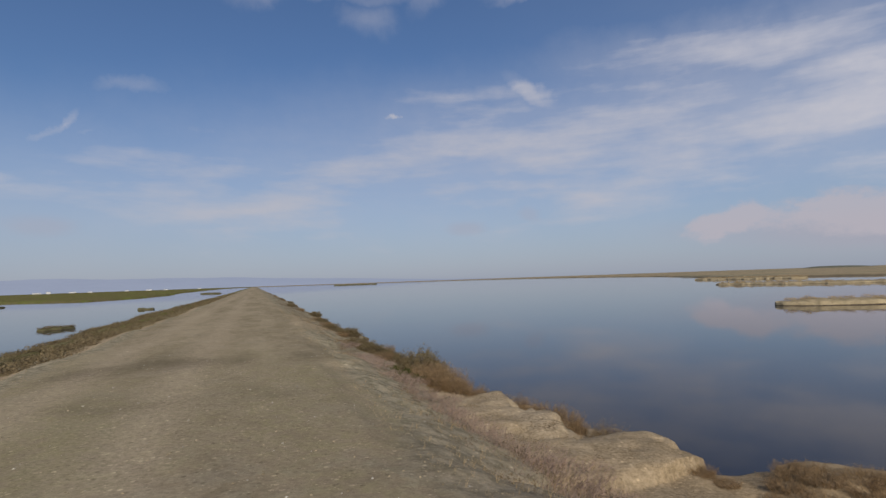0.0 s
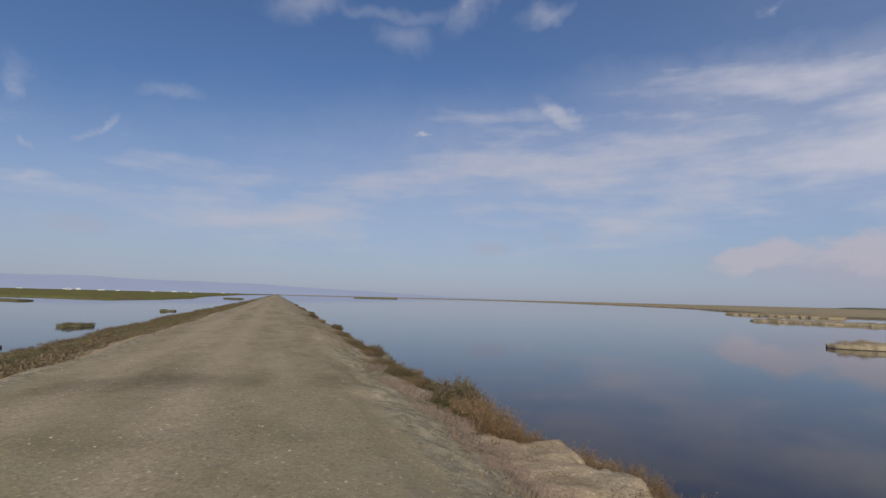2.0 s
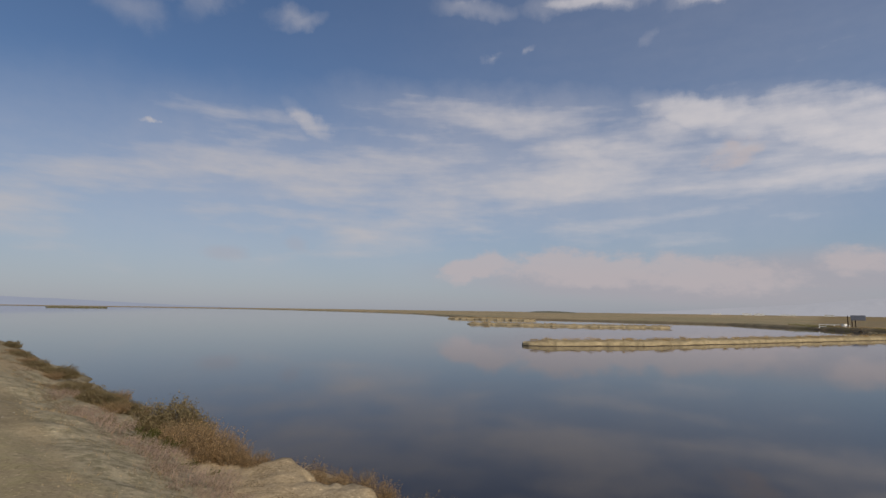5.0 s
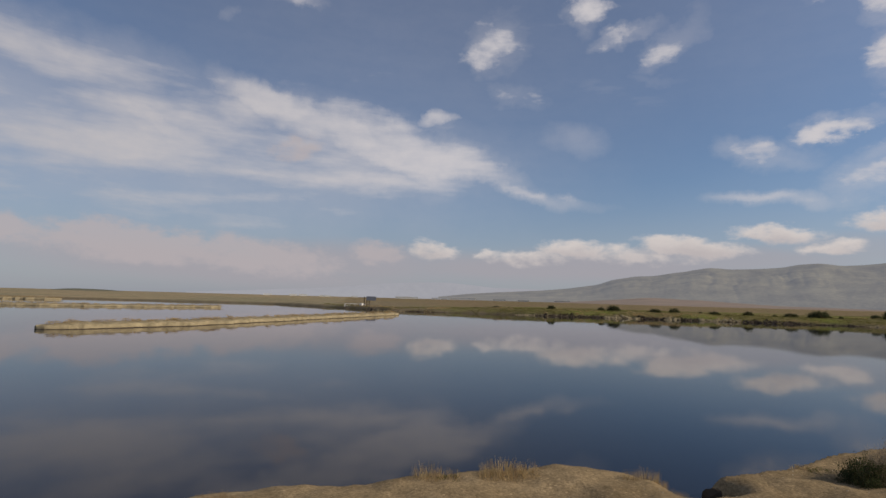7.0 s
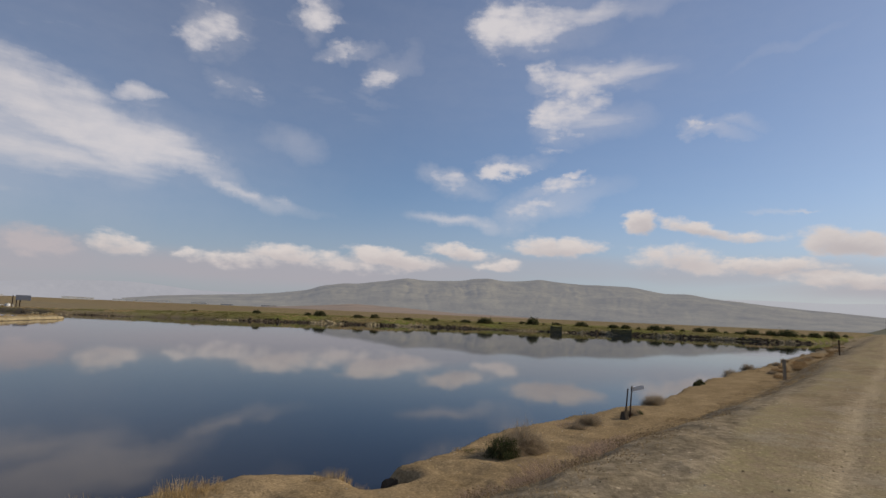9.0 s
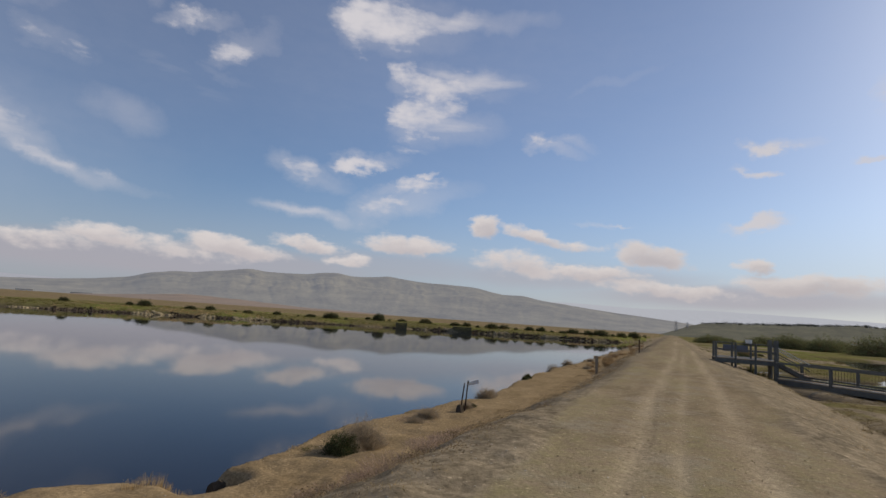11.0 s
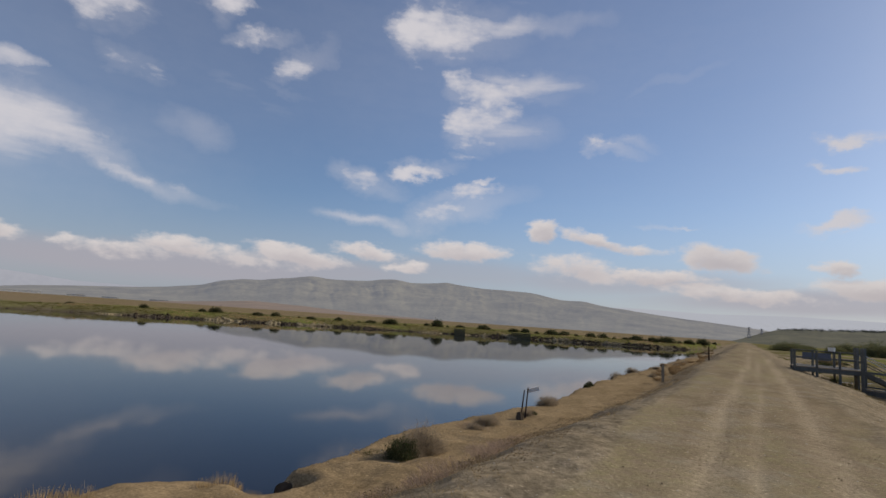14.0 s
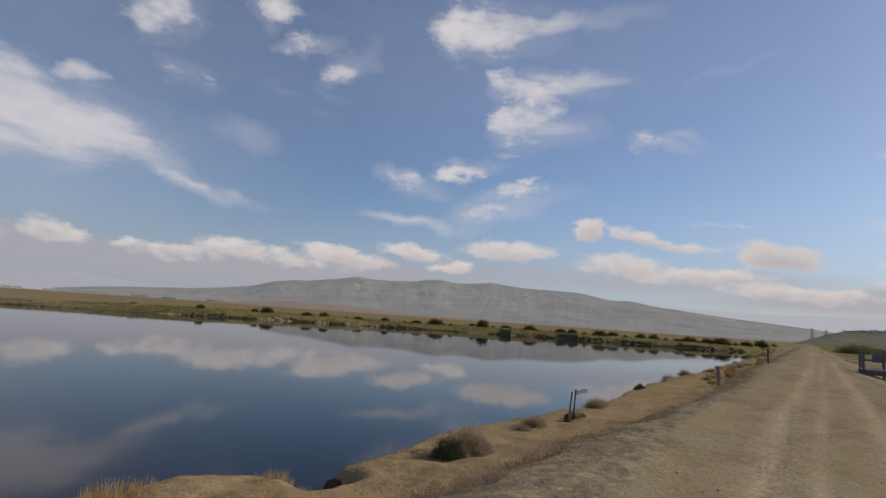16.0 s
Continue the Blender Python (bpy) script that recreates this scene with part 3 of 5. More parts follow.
    z = z + near * ((1 - road) * (0.06 * bumps(x, y, 1.4, 2, 21) + 0.05 * close * bumps(x, y, 0.5, 2, 24)) + road * (0.006 * close * bumps(x, y, 0.7, 1, 22) - 0.03 * track) + road * 0.02 * bumps(x, y, 5, 2, 23))
    z = z + (1 - on_a) * (u > 0) * smooth(u, 4.0, 4.8) * close * (0.035 * bumps(x, y, 0.8, 3, 89) + 0.022 * bumps(x, y, 0.28, 2, 90))
    z = z + road * -0.006 * np.where(u > 0, u, -u) ** 2
    silt = (u > 0) * smooth(u + 0.5 * w, 4.2 - 0.3 * (1 - on_a), 5.0 - 0.5 * (1 - on_a)) * np.maximum(1 - steep, held) * (far < 80) + 0.6 * (u > 0) * steep * smooth(bumps(x, y, 6, 3, 31), 0.1, 0.5)
    silt = np.clip(silt + 0.75 * ((u < 0) & (on_a > 0.5)) * smooth(-u, 3.0, 3.4) * smooth(-u, 4.6, 3.8), 0, 1)
    patchy = smooth(bumps(x, y, 6.0, 4, 75), 0.16, 0.42) * smooth(far, 75, 45) + 0.95 * smooth(bumps(x, y, 30.0, 3, 76) + 0.35, 0.0, 0.3) * smooth(far, 45, 75)
    green = np.clip(marsh * patchy + lagoon * (0.35 + 0.6 * smooth(bumps(x, y, 25.0, 3, 85), -0.2, 0.3)) * (rise_l > -1.5) + ((u > 8) & (far > reach)) * (0.85 - 0.5 * low_land) + ((u < 0) & (on_a > 0.5)) * smooth(-u, 5, 8) * 0.7, 0, 1)
    green = np.clip(green + ((u < 0) & (on_a < 0.5)) * smooth(-u, 4.5, 7) * 0.6 * smooth(bumps(x, y, 3.0, 3, 77), 0.1, 0.4), 0, 1)
    silt = np.clip(silt + ((u > 8) & (far > reach)) * low_land * smooth(bumps(x, y, 45.0, 3, 33), -0.3, 0.2), 0, 1)
    field = ((u > 8) * smooth(far, 900, 1200) * smooth(bearing, 84, 90) * smooth(bearing, 112, 104))
    field = np.clip(field + 0.55 * (u > 8) * smooth(far - reach, 16, 45) * smooth(bearing, 58, 72), 0, 1)
    wet = smooth(z, WATER_Z + 0.22, WATER_Z + 0.02) * near + ((u > 8) & (far > 60)) * smooth(z + 0.12 * bumps(x, y, 4.0, 2, 61), WATER_Z + 0.62, WATER_Z + 0.25)
    stain = np.exp(-((along - 12.6 - 0.5 * w) / 1.1) ** 2) * on_a + 0.7 * np.exp(-((along - 8.3 - 0.8 * w) / 0.6) ** 2) * on_a
    wet = wet + marsh * smooth(far, 80, 50) * 0.75 * smooth(bumps(x, y, 4.5, 4, 78), -0.1, 0.25) * (1 - green)
    wet = np.clip(wet + road * (0.6 * stain * smooth(bumps(x, y, 1.6, 3, 62), -0.35, 0.4) + 0.3 * (1 - on_a) * rut), 0, 1)
    return z, road, silt, green, track, field, wet, on_a



def build_ground():
    turns = 900
    angle = np.arange(turns) / turns * 2 * np.pi
    spans = ((0.9, 3.0, 30), (3.0, 16.0, 230), (16.0, 60.0, 110), (60.0, 260.0, 150), (260.0, 4750.0, 90))
    radius = np.concatenate([[0.0]] + [np.geomspace(low, high, n, endpoint=False) for low, high, n in spans] + [[4750.0]])
    rings = len(radius) - 1
    rr, aa = np.meshgrid(radius, angle, indexing="ij")
    x, y = EYE_X + rr * np.sin(aa), EYE_Y + rr * np.cos(aa)
    z, road, silt, green, track, field, wet, on_a = land(x, y)
    verts = np.stack([x, y, z], -1).reshape(-1, 3)
    i, j = np.meshgrid(np.arange(rings), np.arange(turns), indexing="ij")
    k = (j + 1) % turns
    quads = np.stack([i * turns + j, i * turns + k, (i + 1) * turns + k, (i + 1) * turns + j], -1).reshape(-1, 4)[:, ::-1]
    mesh = bpy.data.meshes.new("ground")
    mesh.vertices.add(len(verts))
    mesh.vertices.foreach_set("co", verts.ravel())
    mesh.loops.add(quads.size)
    mesh.loops.foreach_set("vertex_index", quads.ravel())
    mesh.polygons.add(len(quads))
    mesh.polygons.foreach_set("loop_start", np.arange(0, quads.size, 4))
    mesh.polygons.foreach_set("use_smooth", np.ones(len(quads), bool))
    mesh.update(calc_edges=True)
    for name, layers in (("zone", (road, silt, green)), ("cover", (track, field, wet))):
        layer = mesh.color_attributes.new(name, "FLOAT_COLOR", "POINT")
        layer.data.foreach_set("color", np.stack([*[v.astype(float) for v in layers], on_a], -1).ravel())
    mesh.materials.append(GROUND)
    tagged(new("ground", mesh), "dirt dikes, silt shelf and flat marsh land", "ground", kind="structure")


build_ground()


def mesh_thing(name, verts, faces, mat, label="", category="", group="", kind="", parent=None, smooth_faces=False):
    mesh = bpy.data.meshes.new(name)
    mesh.from_pydata([tuple(v) for v in verts], [], [tuple(f) for f in faces])
    if smooth_faces:
        mesh.polygons.foreach_set("use_smooth", np.ones(len(mesh.polygons), bool))
    mesh.materials.append(mat)
    ob = new(name, mesh)
    if parent:
        ob.parent = parent
    return tagged(ob, label, category, group, kind)


def build_water():
    n = 96
    ring = [(4700 * math.cos(k / n * 2 * math.pi), 4700 * math.sin(k / n * 2 * math.pi), WATER_Z) for k in range(n)]
    mesh_thing("water", ring, [range(n)], WATER, "still blue pond water mirroring the sky", "water", kind="structure")


build_water()

# ---- the distance: hills round the horizon ----
def range_of_hills(name, label, skyline, near, back, mat, seed, rough, lumps=(140, 0.035), spurs=0.0):
    """A folded ridge whose skyline is given by bearing and height in degrees."""
    bearings = np.arange(skyline[0][0], skyline[-1][0], 0.12)
    tops = np.interp(bearings, [s[0] for s in skyline], [s[1] for s in skyline])
    tops = np.convolve(np.pad(tops, 4, "edge"), np.ones(9) / 9, "valid")
    steps = np.linspace(0, 1, 44)
    bb, ss = np.meshgrid(np.radians(bearings), steps, indexing="ij")
    dist = near + (back - near) * ss
    x, y = dist * np.sin(bb), dist * np.cos(bb)
    peak = np.tan(np.radians(tops))[:, None] * back
    fold = bumps(x, y, (back - near) * 0.4, 6, seed)
    # spurs and ravines that run down from the crest
    along = np.degrees(bb) + 0.9 * bumps(x, y, 420, 3, seed + 5)
    ravine = 1 - np.abs(bumps(along * 40, ss * 55, 90, 4, seed + 7)) * 2.2
    z = peak * (ss ** 0.8) * (1 + (rough * fold - spurs * ravine) * (1 - ss ** 3)) + lumps[1] * peak * bumps(x, y, lumps[0], 3, seed + 3) * ss - 2
    verts = np.stack([x, y, z], -1).reshape(-1, 3)
    m = len(steps)
    faces = [(i * m + j, (i + 1) * m + j, (i + 1) * m + j + 1, i * m + j + 1) for i in range(len(bearings) - 1) for j in range(m - 1)]
    mesh_thing(name, verts, faces, mat, label, "hills", kind="structure", smooth_faces=True)


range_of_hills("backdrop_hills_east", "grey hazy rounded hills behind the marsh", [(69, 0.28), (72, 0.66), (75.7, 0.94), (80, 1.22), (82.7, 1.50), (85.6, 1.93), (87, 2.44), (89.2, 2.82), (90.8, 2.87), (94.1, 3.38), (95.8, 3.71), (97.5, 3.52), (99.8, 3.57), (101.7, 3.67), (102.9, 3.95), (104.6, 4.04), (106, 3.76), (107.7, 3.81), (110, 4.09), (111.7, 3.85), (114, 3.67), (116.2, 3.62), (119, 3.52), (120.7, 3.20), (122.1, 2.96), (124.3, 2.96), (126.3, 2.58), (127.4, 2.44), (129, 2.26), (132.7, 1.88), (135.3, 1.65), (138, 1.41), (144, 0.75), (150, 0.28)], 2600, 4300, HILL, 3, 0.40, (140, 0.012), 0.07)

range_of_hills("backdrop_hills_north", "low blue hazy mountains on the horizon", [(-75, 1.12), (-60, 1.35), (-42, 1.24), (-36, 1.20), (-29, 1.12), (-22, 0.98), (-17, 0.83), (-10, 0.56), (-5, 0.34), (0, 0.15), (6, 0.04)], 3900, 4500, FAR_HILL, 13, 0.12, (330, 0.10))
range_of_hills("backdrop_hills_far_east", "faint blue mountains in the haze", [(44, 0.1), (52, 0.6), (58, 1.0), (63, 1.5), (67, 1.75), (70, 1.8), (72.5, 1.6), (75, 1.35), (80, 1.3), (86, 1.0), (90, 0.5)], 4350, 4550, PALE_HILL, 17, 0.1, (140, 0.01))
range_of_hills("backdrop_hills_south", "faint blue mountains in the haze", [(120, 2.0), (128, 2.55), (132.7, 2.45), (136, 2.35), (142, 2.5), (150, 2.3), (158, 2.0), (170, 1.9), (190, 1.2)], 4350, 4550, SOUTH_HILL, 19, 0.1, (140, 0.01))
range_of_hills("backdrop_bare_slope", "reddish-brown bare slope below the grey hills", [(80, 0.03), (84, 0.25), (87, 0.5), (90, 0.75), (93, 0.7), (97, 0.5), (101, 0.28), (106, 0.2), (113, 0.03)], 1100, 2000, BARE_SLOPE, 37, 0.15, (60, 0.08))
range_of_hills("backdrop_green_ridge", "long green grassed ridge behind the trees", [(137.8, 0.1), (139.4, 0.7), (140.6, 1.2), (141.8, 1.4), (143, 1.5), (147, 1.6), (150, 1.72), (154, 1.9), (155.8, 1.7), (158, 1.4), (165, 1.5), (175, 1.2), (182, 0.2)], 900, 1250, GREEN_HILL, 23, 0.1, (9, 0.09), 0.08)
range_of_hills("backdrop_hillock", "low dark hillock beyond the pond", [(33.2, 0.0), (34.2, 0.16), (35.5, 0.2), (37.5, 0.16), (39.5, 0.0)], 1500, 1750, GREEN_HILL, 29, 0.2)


# ---- plants ----
def ground_z(x, y):
    return float(land(np.array([float(x)]), np.array([float(y)]))[0][0])


DRY_TWIG = material("dry_twig", (0.20, 0.145, 0.085), spread=0.3, scale=6, relief=0.0, random=0.5, thin=0.4)
RUST_LEAF = material("rust_brown_leaf", (0.37, 0.250, 0.130), spread=0.35, scale=5, relief=0.0, random=0.6, thin=0.4)
OLIVE_LEAF = material("olive_leaf", (0.225, 0.178, 0.095), spread=0.35, scale=5, relief=0.0, random=0.6, thin=0.4)
GREEN_LEAF = material("green_leaf", (0.105, 0.105, 0.035), spread=0.35, scale=5, relief=0.0, random=0.6, thin=0.4)
DARK_LEAF = material("dark_green_leaf", (0.065, 0.075, 0.034), spread=0.35, scale=2, relief=0.0, random=0.6, thin=0.4)
MEADOW = material("meadow_leaf", (0.185, 0.170, 0.055), spread=0.35, scale=3, relief=0.0, random=0.6, thin=0.4)
STRAW = material("straw", (0.44, 0.32, 0.165), spread=0.3, scale=6, relief=0.0, random=0.5, thin=0.4)
GREY_TWIG = material("grey_brush", (0.31, 0.25, 0.175), spread=0.3, scale=6, relief=0.0, random=0.5, thin=0.4)


def ribbons(rng, n, spread, height, width, lean, bend=0.25, steps=3):
    """Thin tapered stems that rise and fan out from a base disc."""
    ang, rad = rng.uniform(0, 2 * np.pi, n), spread * np.sqrt(rng.uniform(0, 1, n))
    base = np.stack([rad * np.cos(ang), rad * np.sin(ang), np.full(n, -0.04)], -1)
    out = ang + rng.normal(0, 0.7, n)
    tall = height * rng.uniform(0.55, 1.0, n) * (1 - 0.35 * (rad / max(spread, 1e-6)) ** 2)
    reach = lean * tall * rng.uniform(0.2, 1.0, n)
    side = rng.uniform(0, 2 * np.pi, n)
    across = np.stack([np.cos(side), np.sin(side), 0 * side], -1)
    verts, faces = [], []
    t = np.linspace(0, 1, steps + 1)
    mid = base[:, None] + np.stack([np.cos(out)[:, None] * reach[:, None] * t ** 1.4, np.sin(out)[:, None] * reach[:, None] * t ** 1.4, tall[:, None] * t], -1)
    mid = mid + across[:, None] * (np.sin(t * 3.0) * bend * 0.3)[None, :, None] * tall[:, None, None] * rng.normal(0, 1, n)[:, None, None]
    w = width * (1 - 0.85 * t)[None, :, None]
    both = np.stack([mid - across[:, None] * w, mid + across[:, None] * w], 2)
    verts = both.reshape(-1, 3)
    k = np.arange(n)[:, None] * (steps + 1) * 2 + np.arange(steps)[None] * 2
    faces = np.stack([k, k + 1, k + 3, k + 2], -1).reshape(-1, 4)
    return verts, faces, mid


def dome(rng, n, radius, width, steps=4):
    """Thin twigs that spray out from a foot to a rounded, uneven shell."""
    d = rng.normal(0, 1, (n, 3))
    d[:, 2] = np.abs(d[:, 2]) * 0.9
    d /= np.linalg.norm(d, axis=1, keepdims=True)
    lobes = 1 + 0.13 * np.sin(3 * np.arctan2(d[:, 1], d[:, 0]) + 4 * d[:, 2] + rng.uniform(0, 6)) + rng.normal(0, 0.09, n)
    far = radius * lobes * rng.uniform(0.8, 1.05, n)
    t = np.linspace(0.08, 1, steps + 1)
    mid = d[:, None] * (far[:, None] * t)[..., None] + rng.normal(0, 0.05 * radius, (n, steps + 1, 3)) * t[None, :, None]
    mid[..., 2] = np.maximum(mid[..., 2] * (1.05 - 0.15 * t), 0.0) - 0.02
    across = np.cross(d, rng.normal(0, 1, (n, 3)))
    across /= np.linalg.norm(across, axis=1, keepdims=True)
    w = width * (1 - 0.8 * t)[None, :, None]
    verts = np.stack([mid - across[:, None] * w, mid + across[:, None] * w], 2).reshape(-1, 3)
    k = np.arange(n)[:, None] * (steps + 1) * 2 + np.arange(steps)[None] * 2
    return verts, np.stack([k, k + 1, k + 3, k + 2], -1).reshape(-1, 4), mid


def leaves_at(rng, centres, size, up=0.3):
    """A small bent leaf at each centre, turned at random."""
    n = len(centres)
    a = rng.normal(0, 1, (n, 3)) + (0, 0, up)
    a /= np.linalg.norm(a, axis=1, keepdims=True)
    b = np.cross(a, rng.normal(0, 1, (n, 3)))
    b /= np.linalg.norm(b, axis=1, keepdims=True)
    s = size * rng.uniform(0.5, 1.2, (n, 1))
    verts = np.stack([centres - a * s, centres + b * s * 0.45, centres + a * s, centres - b * s * 0.45], 1).reshape(-1, 3)
    return verts, np.arange(4 * n).reshape(-1, 4)


def joined(pieces):
    verts, faces, start = [], [], 0
    for v, f in pieces:
        verts.append(v)
        faces.append(np.asarray(f) + start)
        start += len(v)
    return np.concatenate(verts), np.concatenate(faces)


def quad_mesh(name, verts, faces, mat):
    mesh = bpy.data.meshes.new(name)
    verts, faces = np.asarray(verts, float), np.asarray(faces)
    n = faces.shape[1]
    mesh.vertices.add(len(verts))
    mesh.vertices.foreach_set("co", verts.ravel())
    mesh.loops.add(faces.size)
    mesh.loops.foreach_set("vertex_index", faces.ravel())
    mesh.polygons.add(len(faces))
    mesh.polygons.foreach_set("loop_start", np.arange(0, faces.size, n))
    mesh.update(calc_edges=True)
    mesh.materials.append(mat)
    return mesh


def plant(kind, seed, leaf_mat, stem_mat, label, n_stems, spread, height, lean, n_leaves, leaf, fill=0.25, stem_width=0.006, category="shrub", domed=False):
    """A shrub: an Empty at its foot, its stems and its foliage."""
    rng = np.random.default_rng(seed)
    root = tagged(new(kind), label, category)
    v, f, mid = dome(rng, n_stems, height, stem_width) if domed else ribbons(rng, n_stems, spread, height, stem_width, lean)
    stems = tagged(new("branchwork", quad_mesh("branchwork", v, f, stem_mat)), kind="stuff")
    stems.parent = root
    if n_leaves:
        pick = mid[rng.integers(0, n_stems, n_leaves)]
        t = rng.uniform(fill, 1.0, (n_leaves, 1)) * (mid.shape[1] - 1.001)
        i = t.astype(int)[:, 0]
        frac = t - t.astype(int)
        at = pick[np.arange(n_leaves), i] * (1 - frac) + pick[np.arange(n_leaves), i + 1] * frac
        at = at + rng.normal(0, leaf * 1.3, (n_leaves, 3))
        at[:, 2] = np.maximum(at[:, 2], 0.01)
        v, f = leaves_at(rng, at, leaf)
        foliage = new("foliage", quad_mesh("foliage", v, f, leaf_mat))
        foliage.parent = root
    return root


def at_ground(x, y, size=1.0, turn=0.0, tall=1.0, sink=0.03, z=None):
    z = ground_z(x, y) if z is None else z
    return Matrix.LocRotScale((x, y, z - sink), Euler((0, 0, turn)), (size, size, size * tall))


def grove(kinds, spots, group="", sink=0.03):
    """Copies of some plants at spots (x, y, size, tall); the first of each kind is used itself."""
    rng = np.random.default_rng(len(spots) * 7 + 3)
    for n, (x, y, size, tall) in enumerate(spots):
        proto = kinds[n % len(kinds)]
        m = at_ground(x, y, size, rng.uniform(0, 6.28), tall, sink)
        if "used" in USED.setdefault(proto.name, set()):
            copied = copy_thing(proto, m)
        else:
            USED[proto.name].add("used")
            proto.matrix_world = m
            copied = proto
        if group:
            tagged(copied, group=group)


USED = {}
brown_brush = [plant("dry_bush", 40 + k, RUST_LEAF, DRY_TWIG, "rust-brown dry salt bush at the water's edge", 340, 0.42, 0.85, 0.6, 7000, 0.016) for k in range(3)]
pale_brush = [plant("dry_bush", 50 + k, STRAW, DRY_TWIG, "pale tan twiggy dead brush on the bank", 750, 0.36, 0.55, 0.8, 3600, 0.011, fill=0.5, stem_width=0.0045, domed=True) for k in range(2)]
round_bush = [plant("bush", 60 + k, OLIVE_LEAF, DRY_TWIG, "dense rounded olive-brown bush on the shore", 700, 0.5, 0.8, 0.35, 14000, 0.024, fill=0.7, domed=True) for k in range(2)]
green_brush = [plant("green_weed", 65 + k, GREEN_LEAF, GREEN_LEAF, "low yellow-green weeds on the bank", 60, 0.45, 0.28, 0.6, 1300, 0.022, fill=0.05) for k in range(2)]
PINK_SCRUB = material("pinkish_dry_scrub", (0.36, 0.265, 0.20), spread=0.3, scale=6, relief=0.0, random=0.5, thin=0.4)
grey_brush = [plant("dead_bush", 70 + k, GREY_TWIG, GREY_TWIG, "grey leafless rounded tangle of dead brush on silt", 900, 0.36, 0.58, 0.75, 5200, 0.016, fill=0.45, stem_width=0.005, domed=True) for k in range(2)]
low_mat = [plant("scrub_mat", 75 + k, PINK_SCRUB, PINK_SCRUB, "low matted pinkish-brown dry scrub on the slope", 520, 0.55, 0.13, 1.9, 2200, 0.006, stem_width=0.0035) for k in range(2)]
reed_tuft = [plant("reed_tuft", 80 + k, STRAW, STRAW, "tuft of dry straw-coloured reeds at the lip", 120, 0.26, 0.36, 0.35, 0, 0.01, stem_width=0.006, category="reeds") for k in range(2)]
TREE_LEAF = material("tree_leaf", (0.15, 0.158, 0.075), spread=0.4, scale=1, relief=0.0, random=0.7, thin=0.4)
thicket_tree = [plant("small_tree", 90 + k, TREE_LEAF, DRY_TWIG, "mid-green broad small tree beyond the marsh", 500, 0.75, 1.0, 0.45, 9000, 0.032, fill=0.6, domed=True, category="tree") for k in range(3)]
marsh_bush = [plant("marsh_bush", 85 + k, DARK_LEAF, DRY_TWIG, "dark green rounded bush on the far bank", 600, 0.75, 1.0, 0.45, 8500, 0.036, fill=0.66, domed=True) for k in range(3)]

grove(round_bush, [(-0.75, 14.8, 1.0, 1.1), (-2.5, 17.8, 0.75, 0.72), (-3.1, 18.6, 0.7, 0.7), (-5.1, 25.2, 0.7, 0.85), (-5.6, 26.6, 0.65, 0.8), (-8.6, 36.5, 0.9, 0.75)])
grove(brown_brush, [(-0.55, 12.9, 0.75, 0.9), (-0.35, 12.3, 0.8, 0.95), (-0.05, 11.9, 0.85, 0.95), (0.2, 11.6, 0.8, 0.9), (0.42, 11.9, 0.8, 0.85), (-0.3, 13.4, 0.8, 0.9), (0.05, 12.8, 0.8, 0.9), (0.55, 11.35, 0.6, 0.8),
                    (1.25, 11.0, 0.8, 0.95), (1.55, 10.7, 0.8, 0.95), (1.85, 10.35, 0.85, 0.95), (2.1, 9.95, 0.75, 0.9), (2.2, 9.6, 0.6, 0.8),
                    (3.85, 6.35, 0.55, 0.5), (4.15, 6.65, 0.6, 0.5), (3.95, 5.95, 0.5, 0.5), (4.5, 6.0, 0.5, 0.5), (4.75, 6.25, 0.6, 0.5), (5.0, 6.45, 0.55, 0.5), (4.4, 6.75, 0.55, 0.5), (3.62, 6.05, 0.4, 0.55), (3.3, 6.6, 0.4, 0.6), (3.15, 6.9, 0.4, 0.7), (4.25, 6.3, 0.55, 0.5), (5.2, 6.1, 0.55, 0.5), (3.7, 5.6, 0.45, 0.5),
                    (-2.0, 16.9, 0.7, 0.7), (-3.7, 20.3, 0.7, 0.65), (-4.3, 22.3, 0.7, 0.65)])
grove(pale_brush, [(2.55, 8.95, 0.72, 1.15), (-0.75, 13.9, 0.8, 0.9), (-1.3, 16.0, 0.7, 0.8), (9.0, 1.1, 0.45, 1.2), (8.75, 0.8, 0.42, 1.2)])
grove(green_brush, [(-1.25, 12.7, 0.9, 0.7), (-0.95, 12.0, 1.0, 0.7), (-0.6, 11.4, 0.9, 0.7), (-1.7, 14.2, 0.9, 0.7), (-2.1, 15.4, 0.8, 0.7), (-0.25, 10.9, 0.7, 0.7), (7.4, 4.3, 0.5, 1.0), (10.5, -1.2, 0.45, 1.0), (10.3, -0.9, 0.35, 1.0)])
